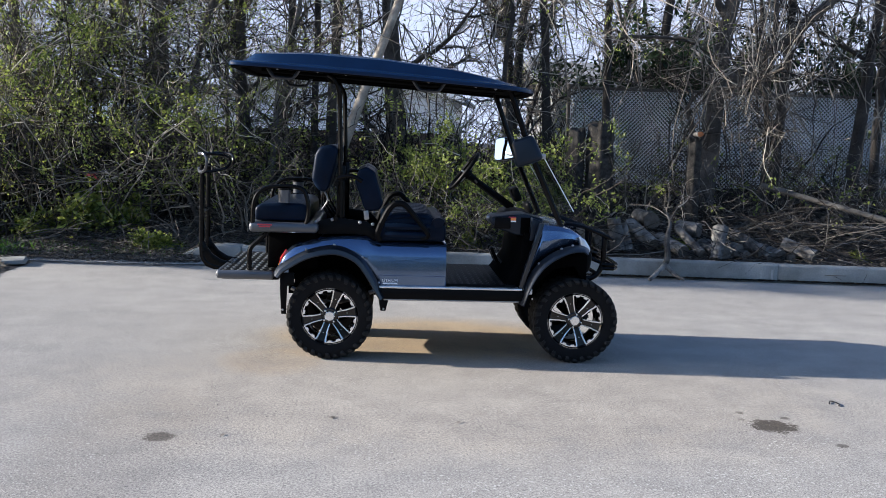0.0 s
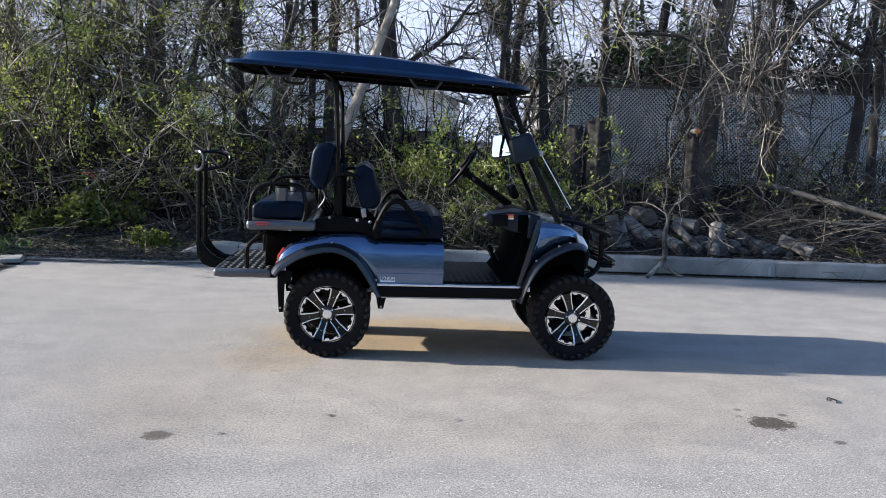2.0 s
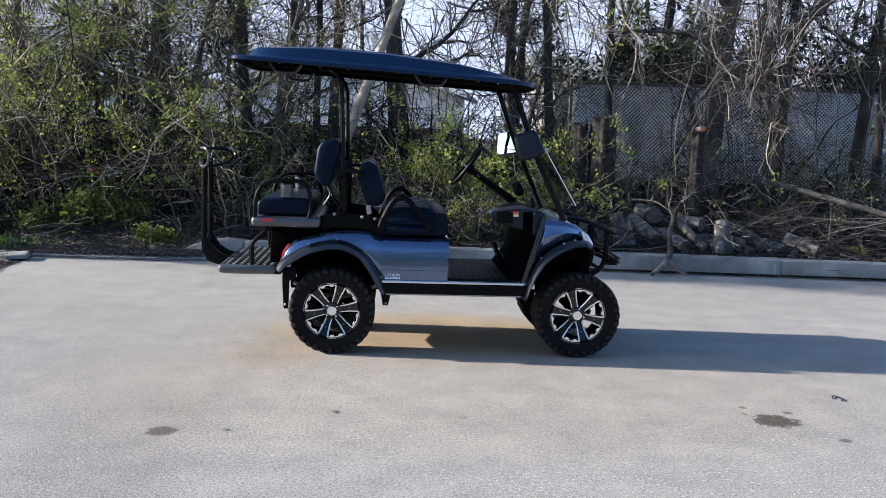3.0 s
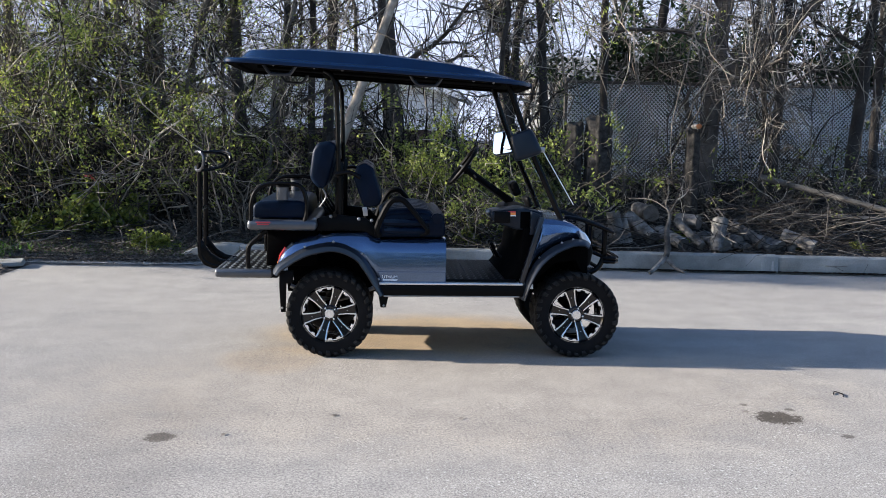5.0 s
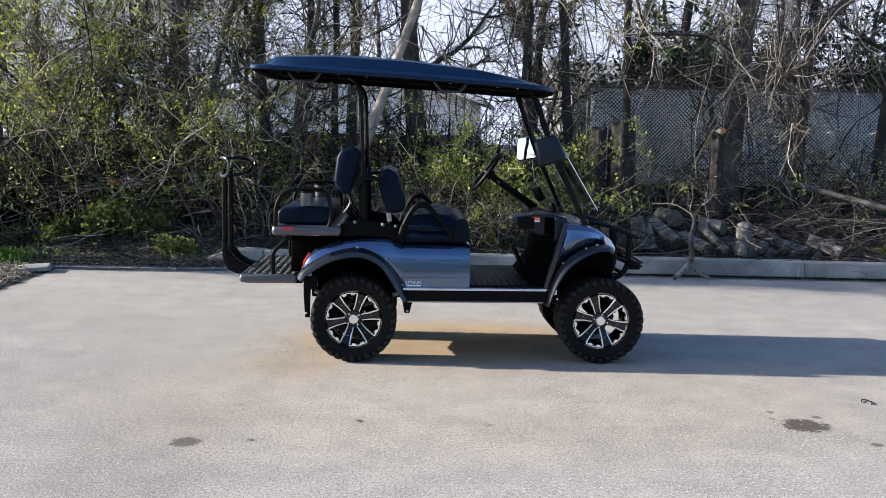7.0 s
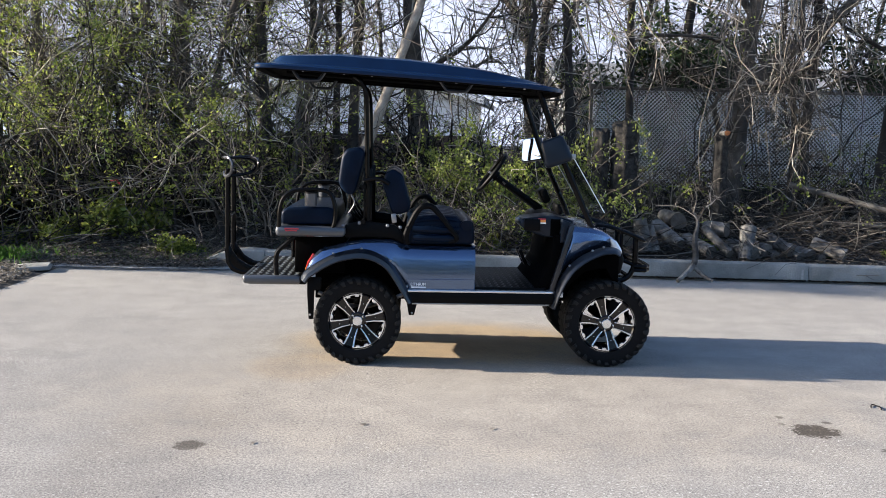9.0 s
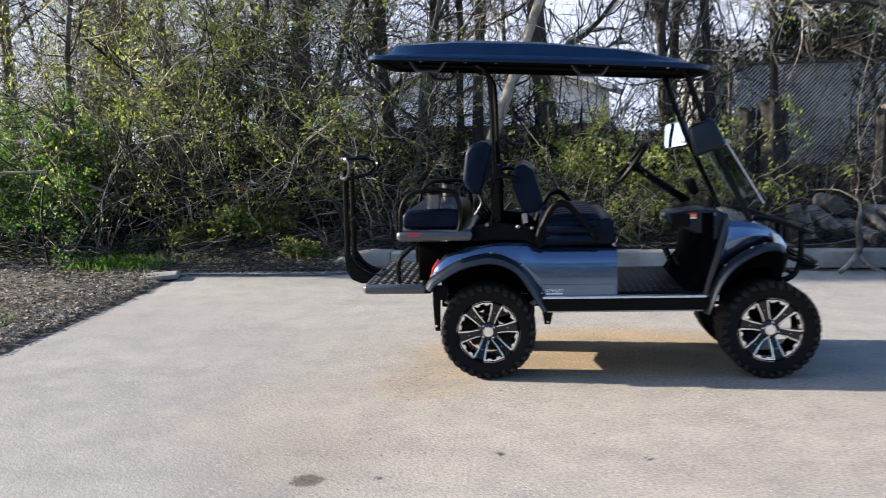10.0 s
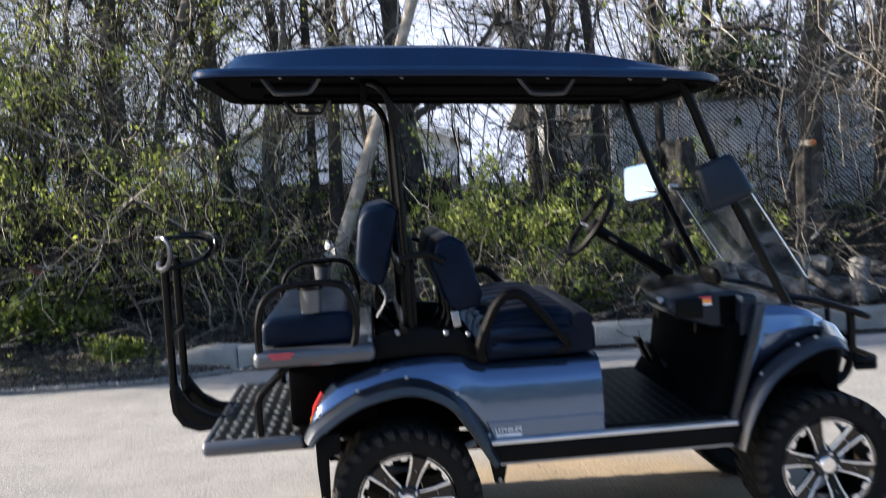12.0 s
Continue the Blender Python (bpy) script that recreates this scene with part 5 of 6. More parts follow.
def seat_back(profile, y0, y1, face, label):
    sb = part("seat_back", prism(profile, y0, y1, 0.03, 3), M_VINYL, cart, label)
    return sb


for y0, y1 in ((0.075, 0.51), (mir(0.51), mir(0.075))):
    seat_back([(0.150, 1.20), (0.175, 1.275), (0.225, 1.30), (0.285, 1.265), (0.345, 1.06), (0.325, 1.015), (0.235, 0.995), (0.213, 1.02)], y0, y1, 1, "black vinyl front seat back")
    seat_back([(-0.118, 1.375), (-0.085, 1.425), (0.0, 1.44), (0.042, 1.41), (-0.02, 1.16), (-0.05, 1.112), (-0.10, 1.14), (-0.14, 1.20)], y0, y1, -1, "black vinyl rear seat back")
    for y in (y0 + 0.08, y1 - 0.08):
        part("seat_bracket", tube([(0.225, y, 1.02), (0.235, y, 0.93), (0.20, y, 0.86)], 0.014, 8, 3, flat=0.6), M_TUBE, cart)
        part("seat_bracket", tube([(-0.06, y, 1.14), (-0.07, y, 1.04), (0.0, y, 0.93)], 0.014, 8, 3, flat=0.6), M_TUBE, cart)
for y0, y1 in ((0.07, 0.10), (mir(0.10), mir(0.07))):
    part("seat_frame", prism([(-0.09, 0.84), (-0.09, 0.925), (0.02, 0.955), (0.24, 0.93), (0.31, 0.86), (0.31, 0.80), (0.22, 0.84), (0.1, 0.845)], y0, y1, 0.008), M_BLACK, cart, "black steel seat frame")
part("deck", box(-0.08, 0.31, 0.101, mir(0.101), 0.843, 0.852, 0.002), M_SHADEBLACK, cart, "black deck between the seats")
for x, z in ((0.005, 0.95), (0.19, 0.935), (0.275, 0.925), (-0.105, 0.93)):
    for y in (0.062, mir(0.062)):
        part("frame_bolt", dome((x, y, z - 0.01), 0.012, 0.7), M_STEEL, cart, "bright bolt head")
for y in (0.068, mir(0.068)):
    part("hinge", turned(box(-0.016, 0.016, -0.006, 0.006, -0.03, 0.03, 0.004), pose(0.232, y, 0.975, 0, -8, 0)), M_STEEL, cart, "bright seat-back hinge")

# Rear seat
part("rear_seat", prism([(-0.505, 0.925), (-0.505, 1.01), (-0.47, 1.035), (-0.34, 1.045), (-0.19, 1.045), (-0.15, 1.02), (-0.14, 0.925)], 0.03, mir(0.03), 0.026, 3), M_VINYL, cart, "black vinyl rear bench seat")
tray = part("seat_tray", box(-0.538, -0.083, -0.022, mir(-0.022), 0.85, 0.919, 0.028, 4), M_GREY, cart, "grey moulded seat base edge")
part("tag", box(-0.478, -0.385, -0.0252, -0.0232, 0.898, 0.908, 0.0), M_RED, tray, "red printed label bar")
part("tag", box(-0.470, -0.395, -0.0252, -0.0232, 0.886, 0.8945, 0.0), M_RED, tray, "red printed label bar")
part("tag", box(-0.435, -0.40, -0.0252, -0.0232, 0.874, 0.884, 0.0), M_GREY, tray, "pale printed label bar")
for y in (0.0, W):
    s = 1 if y == 0 else -1
    arm = part("rear_armrest", tube([(-0.512, y, 0.91), (-0.51, y, 1.02), (-0.485, y, 1.10), (-0.425, y, 1.145), (-0.34, y, 1.155), (-0.24, y, 1.155), (-0.18, y, 1.13), (-0.152, y, 1.05), (-0.15, y, 0.97), (-0.165, y, 0.91)], 0.014, 10, 5), M_TUBE, cart, "black tube armrest")
    cup = part("cup_holder", turned(lathe([(0.0, 0.005), (0.034, 0.005), (0.039, 0.0), (0.043, 0.088), (0.040, 0.09), (0.035, 0.012), (0.0, 0.012)], 24, caps=False), pose(-0.31, y + 0.012 * s, 1.05, 90, 0, 0)), M_GREY, arm, "dark grey cup holder")
    part("rim", turned(lathe([(0.043, 0.083), (0.047, 0.085), (0.047, 0.094), (0.040, 0.094)], 24, caps=False), pose(-0.31, y + 0.012 * s, 1.05, 90, 0, 0)), M_BLACK, cup)
    part("screw", dome((-0.24, y, 1.16), 0.009, 1), M_STEEL, arm)

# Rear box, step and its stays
part("storage_box", prism([(-0.425, 0.60), (-0.42, 0.849), (-0.09, 0.849), (-0.09, 0.60)], 0.10, mir(0.10), 0.012), M_SHADEBLACK, cart, "black storage box under the rear seat")
step = tread_plate("rear_step", -0.735, -0.37, 0.012, mir(0.012), 0.586, 0.05, M_BLACK, M_MATWORN, cart, "black rear footrest with worn tread", 0.024)
part("step_edge", box(-0.752, -0.372, -0.012, 0.036, 0.535, 0.592, 0.022, 4), M_GREY, step, "grey plastic edge")
part("step_edge", prism([(-0.742, 0.535), (-0.742, 0.575), (-0.725, 0.592), (-0.37, 0.592), (-0.37, 0.535)], mir(0.014), mir(-0.012), 0.008, 3), M_GREY, step, "grey plastic edge")
part("step_edge", box(-0.748, -0.724, 0.014, mir(0.014), 0.536, 0.592, 0.01, 3), M_GREY, step, "grey plastic edge")
part("step_pan", box(-0.72, -0.34, 0.02, mir(0.02), 0.53, 0.564, 0.006), M_BLACK, step)
for y in (0.03, mir(0.03)):
    part("stay", tube([(-0.535, y, 0.585), (-0.536, y, 0.70), (-0.525, y, 0.745), (-0.48, y, 0.79), (-0.415, y, 0.848)], 0.0155, 10, 4), M_TUBE, cart, "black tube stay")


# Grab rail at the back
def grab_rail():
    y0, y1 = 0.42, 0.66
    rail = part("grab_rail", tube([(-0.55, y0, 0.545), (-0.72, y0, 0.55), (-0.83, y0, 0.56), (-0.895, y0, 0.60), (-0.918, y0, 0.68), (-0.92, y0, 0.85), (-0.918, y0, 1.27)], 0.017, 10, 5), M_TUBE, cart, "black steel grab rail")
    part("upright", tube([(-0.55, y1, 0.545), (-0.72, y1, 0.55), (-0.83, y1, 0.56), (-0.895, y1, 0.60), (-0.918, y1, 0.68), (-0.92, y1, 0.85), (-0.918, y1, 1.27)], 0.017, 10, 5), M_TUBE, rail)
    for y in (y0, y1):
        part("gusset", prism([(-0.94, 0.72), (-0.905, 0.74), (-0.885, 0.70), (-0.845, 0.645), (-0.78, 0.605), (-0.70, 0.588), (-0.70, 0.542), (-0.83, 0.535), (-0.895, 0.56), (-0.932, 0.62)], y - 0.014, y + 0.014, 0.006), M_TUBE, rail, "black steel gusset plate")
    for z in (0.66, 0.95, 1.25):
        part("cross_tube", tube([(-0.918, y0, z), (-0.918, y1, z)], 0.014, 8, 0), M_TUBE, rail)
    # hooked bag loops: a ring open to the back, and a second towards the seat
    a = [(-0.94, 0.42, 1.345), (-0.90, 0.36, 1.345), (-0.875, 0.34, 1.31), (-0.88, 0.34, 1.25), (-0.905, 0.36, 1.222), (-0.935, 0.40, 1.222), (-0.95, 0.46, 1.24)]
    # lighter steel on this end paints the sun highlight of the black loop
    part("bag_loop", tube(a, 0.0105, 8, 6), M_LOOP, rail, "bag loop end, lightened for its sun highlight")
    a = [(-0.90, 0.36, 1.345), (-0.82, 0.36, 1.345), (-0.76, 0.40, 1.335), (-0.735, 0.46, 1.31), (-0.738, 0.46, 1.275), (-0.77, 0.42, 1.245), (-0.85, 0.38, 1.225), (-0.90, 0.36, 1.222)]
    part("bag_loop", tube(a, 0.0105, 8, 6), M_TUBE, rail, "black tube loop")
    a = [(p[0], mir(p[1]), p[2]) for p in a]
    part("bag_loop", tube(a, 0.0105, 8, 6), M_TUBE, rail, "black tube loop")


grab_rail()

# Lamps
for y in (0.0, W):
    s = 1 if y == 0 else -1
    tl = part("tail_lamp", prism([(-0.345, 0.625), (-0.338, 0.675), (-0.30, 0.735), (-0.285, 0.72), (-0.31, 0.66), (-0.325, 0.62)], *sorted((y + 0.065 * s, y + 0.15 * s)), 0.006), M_LAMPRED, cart, "red tail lamp")
    part("indicator", prism([(-0.352, 0.60), (-0.346, 0.64), (-0.33, 0.632), (-0.335, 0.60)], *sorted((y + 0.055 * s, y + 0.14 * s)), 0.004), M_LAMPORANGE, tl, "amber indicator lens")
    hl = part("head_lamp", prism([(1.668, 0.872), (1.712, 0.852), (1.752, 0.79), (1.748, 0.762), (1.715, 0.752), (1.69, 0.79)], *sorted((y + 0.012 * s, y + 0.22 * s)), 0.012, 3), M_LENS, cart, "clear head lamp")
    # mud flap brackets
    part("bracket", prism([(-0.332, 0.58), (-0.24, 0.58), (-0.24, 0.50), (-0.285, 0.49), (-0.29, 0.30), (-0.322, 0.30), (-0.332, 0.46)], y + 0.03 * s - 0.01, y + 0.03 * s + 0.01, 0.004), M_BLACK, cart, "black flap bracket")
    part("bracket", prism([(0.325, 0.42), (0.395, 0.42), (0.375, 0.335), (0.34, 0.335)], *sorted((y + 0.02 * s, y + 0.05 * s)), 0.005), M_BLACK, cart, "black nerf-bar bracket")
    part("bracket_bolt", dome((0.36, y + 0.015 * s, 0.35), 0.008, 0.7), M_STEEL, cart)
    part("bracket_bolt", dome((-0.312, y + 0.018 * s, 0.33), 0.008, 0.7), M_STEEL, cart)
    part("reflector", box(1.345, 1.368, *sorted((y + 0.03 * s, y + 0.04 * s)), 0.465, 0.50, 0.003), M_LENS, cart)

# Brush guard at the front
def brush_guard():
    g = part("brush_guard", tube([(1.60, 0.20, 0.945), (1.72, 0.20, 0.925), (1.86, 0.20, 0.875), (1.955, 0.22, 0.835), (1.985, CY, 0.83), (1.955, mir(0.22), 0.835), (1.86, mir(0.20), 0.875), (1.72, mir(0.20), 0.925), (1.60, mir(0.20), 0.945)], 0.014, 8, 5), M_TUBE, cart, "black tube brush guard")
    for y in (0.26, mir(0.26)):
        part("upright", tube([(1.90, y, 0.85), (1.90, y, 0.75), (1.895, y, 0.66), (1.86, y, 0.585), (1.79, y, 0.55), (1.70, y, 0.57), (1.62, y, 0.60)], 0.019, 8, 5), M_TUBE, g)
        part("strut", tube([(1.80, y, 0.885), (1.80, y, 0.77), (1.80, y, 0.69)], 0.012, 8, 3), M_TUBE, g)
        part("strut", tube([(1.73, y, 0.73), (1.80, y, 0.70), (1.90, y, 0.66)], 0.013, 8, 3), M_TUBE, g)
    for x, z, w in ((1.985, 0.66, 0.10), (1.985, 0.635, 0.10), (1.90, 0.75, 0.26), (1.86, 0.585, 0.26)):
        part("cross_tube", tube([(1.88, w + 0.1, z), (x, w + 0.14, z), (x, mir(w + 0.14), z), (1.88, mir(w + 0.1), z)] if w < 0.2 else [(x, w, z), (x, mir(w), z)], 0.014, 8, 3), M_TUBE, g)
    for y in np.linspace(0.32, mir(0.32), 5):
        part("rack_bar", tube([(1.66, y, 0.94), (1.80, y, 0.895), (1.97, y, 0.83)], 0.008, 6, 3), M_TUBE, g)
    part("bumper", prism([(1.73, 0.60), (1.735, 0.74), (1.775, 0.76), (1.79, 0.72), (1.77, 0.62)], 0.10, mir(0.10), 0.02, 3), M_BLACK, cart, "black front bumper cover")


brush_guard()

# Chassis and axles
part("chassis_rail", box(-0.30, 1.55, 0.28, 0.34, 0.40, 0.47, 0.006), M_SHADEBLACK, cart)
part("chassis_rail", box(-0.30, 1.55, mir(0.34), mir(0.28), 0.40, 0.47, 0.006), M_SHADEBLACK, cart)
part("underbody", box(0.30, 1.30, 0.06, mir(0.06), 0.47, 0.505, 0.006), M_SHADEBLACK, cart)
part("battery_tray", box(0.36, 0.74, 0.2, mir(0.2), 0.42, 0.50, 0.01), M_SHADEBLACK, cart)
part("rear_axle", tube([(0, 0.2, 0.29), (0, CY, 0.29), (0, mir(0.2), 0.29)], [0.035, 0.06, 0.035], 10, 4), M_SHADEBLACK, cart)
part("motor", turned(lathe([(0.09, -0.12), (0.1, -0.1), (0.1, 0.1), (0.09, 0.12)], 20), pose(0.12, 0.62, 0.33)), M_SHADEBLACK, cart)
part("front_axle", tube([(1.67, 0.22, 0.30), (1.67, mir(0.22), 0.30)], 0.03, 8, 0), M_SHADEBLACK, cart)
part("inner_arch", prism([(1.33, 0.45), (1.37, 0.58), (1.44, 0.68), (1.56, 0.75), (1.70, 0.765), (1.745, 0.74), (1.745, 0.50), (1.66, 0.66), (1.52, 0.64), (1.42, 0.55)], 0.07, mir(0.07), 0.006), M_SHADEBLACK, cart, "black wheel-well liner")
part("inner_arch", prism([(1.40, 0.62), (1.56, 0.73), (1.72, 0.73), (1.72, 0.40), (1.40, 0.40)], 0.30, mir(0.30), 0.01), M_SHADEBLACK, cart)
part("inner_arch", prism([(-0.30, 0.50), (-0.30, 0.62), (0.02, 0.71), (0.30, 0.60), (0.30, 0.50)], 0.26, mir(0.26), 0.01), M_SHADEBLACK, cart)
for y in (0.22, mir(0.22)):
    part("shock", tube([(1.66, y, 0.33), (1.64, y + (0.04 if y < CY else -0.04), 0.68)], 0.025, 10, 0), M_SHADEBLACK, cart, "black shock absorber")
    part("leaf_spring", tube([(-0.28, y + (0.06 if y < CY else -0.06), 0.44), (0, y + (0.06 if y < CY else -0.06), 0.34), (0.3, y + (0.06 if y < CY else -0.06), 0.43)], 0.016, 6, 5), M_STEEL, cart)


# Wheels
TYRE_R = 0.29


def wheel(x, y, s, spin, steer=0.0, first=None):
    """A knobbly tyre on a black alloy rim with six machined spokes; s: the side it faces."""
    if first:
        made = {}
        for o in (first, *first.children_recursive):
            c = o.copy()
            scene.collection.objects.link(c)
            made[o] = c
            c.parent = made.get(o.parent, cart)
        made[first].matrix_basis = Matrix.Translation((x, y, TYRE_R)) @ pose(0, 0, 0, 0, 0, steer + (0 if s < 0 else 180)) @ pose(0, 0, 0, 0, spin, 0)
        return made[first]
    # faces -y
    rim_r = 0.188
    barrel = lathe([(rim_r, 0.004), (rim_r + 0.006, -0.004), (rim_r - 0.004, -0.012), (rim_r - 0.014, 0.0), (rim_r - 0.02, 0.05), (rim_r - 0.028, 0.16), (rim_r - 0.010, 0.215), (rim_r - 0.012, 0.218), (rim_r - 0.03, 0.162), (rim_r - 0.024, 0.05), (rim_r - 0.018, 0.004)], 56, caps=False)
    rim = part("wheel", barrel, M_RIMBLACK, cart, "black and machined six-spoke alloy wheel")
    # tyre
    prof = [(rim_r - 0.002, 0.012), (rim_r + 0.004, -0.010), (0.20, -0.020), (0.225, -0.026), (0.25, -0.029), (0.274, -0.025), (0.2845, -0.010), (0.2865, 0.03), (0.287, 0.11), (0.2865, 0.19), (0.281, 0.224), (0.266, 0.242), (0.245, 0.248), (0.215, 0.24), (rim_r, 0.225)]
    part("tyre", lathe(prof, 64, caps=False), M_RUBBER, rim, "black off-road tyre")
    # lugs: four staggered rows of blocks over the tread, and shoulder lugs that run down the sidewall, long and short by turns
    b = bmesh.new()
    nl = 32

    def block(corners):
        q = [b.verts.new((rr * math.cos(aa), yy, rr * math.sin(aa))) for rr, yy, aa in corners]
        n = len(q) // 2
        for i in range(n - 1):
            b.faces.new((q[2 * i], q[2 * i + 1], q[2 * i + 3], q[2 * i + 2]))
        b.faces.new(q[0::2])
        b.faces.new(list(reversed(q[1::2])))
        b.faces.new((q[-2], q[-1], q[1], q[0]))

    for k in range(nl):
        for row in range(1, 4):
            a = (k + (0.5 if row % 2 else 0)) * math.tau / nl
            y0, y1, r1, w = ((0, 0, 0, 0), (0.05, 0.106, 0.2895, 0.036), (0.114, 0.172, 0.2895, 0.036), (0.18, 0.244, 0.2885, 0.036))[row]
            sk = (0, -0.014, 0.014, -0.012)[row]
            block([(rr, yy, a + (t + off) / 0.29) for yy, rr, off in ((y0, 0.274, 0), (y0, r1, 0), (y1, r1, sk), (y1, 0.274, sk)) for t in (-w / 2, w / 2)])
        a = k * math.tau / nl
        low_r, fat = (0.247, 0.036) if k % 2 else (0.258, 0.034)
        block([(rr, yy, a + (t * wide + skew) / 0.27) for rr, yy, wide, skew in ((0.27, 0.042, 1.0, 0.010), (0.2885, 0.042, 1.0, 0.010), (0.2895, -0.016, 1.0, 0.0), (0.282, -0.037, 0.9, -0.002), (low_r + 0.012, -0.043, 0.72, -0.008), (low_r, -0.036, 0.6, -0.010), (low_r, -0.015, 0.6, -0.010)) for t in (-fat / 2, fat / 2)])
    tread = finish("tread", b, M_LUG, rim, "dusty rubber tread lugs", smooth=20)
    tread["kind"] = "stuff"

    def dished(b):
        """Sink the face towards the hub."""
        for v in b.verts:
            v.co.y += 0.042 * (1 - math.hypot(v.co.x, v.co.z) / rim_r)
        return b

    # spokes, and the machined rim of each window between two of them
    for k in range(6):
        a = k * math.tau / 6
        m = Matrix.Rotation(-a, 4, "Y")
        sp = prism([(0.04, -0.015), (0.04, 0.015), (0.11, 0.0165), (rim_r - 0.012, 0.026), (rim_r - 0.004, 0.0), (rim_r - 0.012, -0.026), (0.11, -0.0165)], -0.004, 0.024, 0.002, 1)
        part("spoke", dished(turned(sp, m)), M_RIMBLACK, rim, "gloss black spoke")
        for sg in (-1, 1):
            e = prism([(0.052, sg * 0.0155), (0.11, sg * 0.017), (rim_r - 0.012, sg * 0.0265), (rim_r - 0.012, sg * 0.038), (0.11, sg * 0.0265), (0.052, sg * 0.0225)], -0.0095, 0.012, 0.0015, 1)
            part("spoke_edge", dished(turned(e, m)), M_CHROME, rim, "machined silver spoke edge")
        # stepped bar along the rim
        m2 = Matrix.Rotation(-a - math.tau / 12, 4, "Y")
        steps = [(0.352, 0), (0.25, 0), (0.235, 1), (0.10, 1), (0.085, 0), (-0.085, 0), (-0.10, 1), (-0.235, 1), (-0.25, 0), (-0.352, 0)]
        outer = [((rim_r + 0.003) * math.cos(t), (rim_r + 0.003) * math.sin(t)) for t in (-0.352, -0.2, -0.07, 0.07, 0.2, 0.352)]
        inner = [((rim_r - 0.013 - 0.011 * d) * math.cos(t), (rim_r - 0.013 - 0.011 * d) * math.sin(t)) for t, d in steps]
        part("window_edge", turned(prism(outer + inner, -0.0085, 0.010, 0.001, 1), m2), M_CHROME, rim, "machined silver stepped rim edge")
        part("lug", dome((0.12 * math.cos(a), 0.010, 0.12 * math.sin(a)), 0.003, 1), M_STEEL, rim)
    part("hub", lathe([(0.056, 0.05), (0.056, 0.023), (0.048, 0.017), (0.033, 0.016)], 32), M_RIMBLACK, rim)
    for k in range(4):
        a = k * math.tau / 4 + 0.5
        part("lug_nut", turned(lathe([(0.008, 0.0), (0.008, -0.02), (0.005, -0.024)], 6), pose(0.046 * math.cos(a), 0.020, 0.046 * math.sin(a))), M_CHROME, rim)
    part("hub_cap", lathe([(0.034, 0.02), (0.034, 0.002), (0.029, -0.004), (0.0, -0.004)], 28, caps=False), M_CHROME, rim, "silver hub cap")
    part("brake_drum", lathe([(0.0, 0.075), (0.06, 0.075), (0.068, 0.09), (0.068, 0.17), (0.0, 0.17)], 28, caps=False), M_RIMBLACK, rim)
    rim.matrix_basis = Matrix.Translation((x, y, TYRE_R)) @ pose(0, 0, 0, 0, 0, steer + (0 if s < 0 else 180)) @ pose(0, 0, 0, 0, spin, 0)
    return rim


w0 = wheel(0.0, 0.028, -1, -11.0)
wheel(1.67, 0.028, -1, -47.0, 0.0, first=w0)
wheel(0.0, mir(0.028), 1, 20.0, 0.0, first=w0)
wheel(1.67, mir(0.028), 1, 35.0, 0.0, first=w0)


def lettering(text, size, m, mat, parent, name="lettering"):
    cu = bpy.data.curves.new("text", "FONT")
    cu.body, cu.size, cu.extrude = text, size, 0.0006
    cu.align_x = "LEFT"
    t = bpy.data.objects.new("text", cu)
    scene.collection.objects.link(t)
    me = bpy.data.meshes.new_from_object(t)
    bpy.data.objects.remove(t)
    me.transform(m)
    me.materials.append(mat)
    ob = new(name, me)
    ob.parent = parent
    return tagged(ob, "white printed lettering")


lettering("LITHIUM", 0.027, pose(0.348, -0.0062, 0.538, 90, 0, 0), M_WHITE, rear)
part("label_bar", box(0.352, 0.45, -0.0068, -0.0050, 0.522, 0.532, 0.0), M_WHITE, rear, "white printed bar")


# ---- logs, slab, grass and small things behind the kerb ----
def log(p0, p1, r, seed, label="weathered cut log lying behind the kerb", end=None, taper=0.95, mat=None, rough=0.03, jag=True):
    """A cut log: rough bark round it, a sawn face at each end."""
    rng = np.random.default_rng(seed)
    a, c = Vector(p0), Vector(p1)
    way = c - a
    L = way.length
    top = base("log", label, "log", p0, group="logs behind the kerb")
    n, m = 22, max(4, int(L / 0.07))
    ph = rng.uniform(0, 6.28, 3)
    V = []
    for i in range(m + 1):
        f = i / m
        for k in range(n):
            t = k * math.tau / n
            rr = r * (1 - (1 - taper) * f) * (1 + 0.05 * math.sin(2 * t + ph[0]) + 0.04 * math.sin(3 * t + ph[1] + 2 * f) + rng.normal(0, rough) + 2 * rough * math.sin(7 * t + ph[2]) * (1 if mat else 0))
            V.append((rr * math.cos(t), rr * math.sin(t), L * f + (rng.uniform(-0.09, 0.04) if jag and mat and i == m else 0)))
    F = [(i * n + k, i * n + (k + 1) % n, (i + 1) * n + (k + 1) % n, (i + 1) * n + k) for i in range(m) for k in range(n)]
    q = Vector((0, 0, 1)).rotation_difference(way.normalized()).to_matrix().to_4x4()
    bark = fast("bark", V, F, mat or M_LOG, top, smooth=True)
    bark.matrix_basis = q
    for i in (0, m):
        b = bmesh.new()
        ring = [b.verts.new(Vector(V[i * n + k]) * 0.985 + Vector((0, 0, (-0.002 if i == 0 else 0.002) + V[i * n][2] * 0.015))) for k in range(n)]
        cen = b.verts.new((0, 0, V[i * n][2] + (0.004 if i else -0.004)))
        for k in range(n):
            b.faces.new((ring[k], ring[(k + 1) % n], cen))
        e = finish("cut_face", b, end or M_CUT, top, smooth=0)
        e.matrix_basis = q
    return top


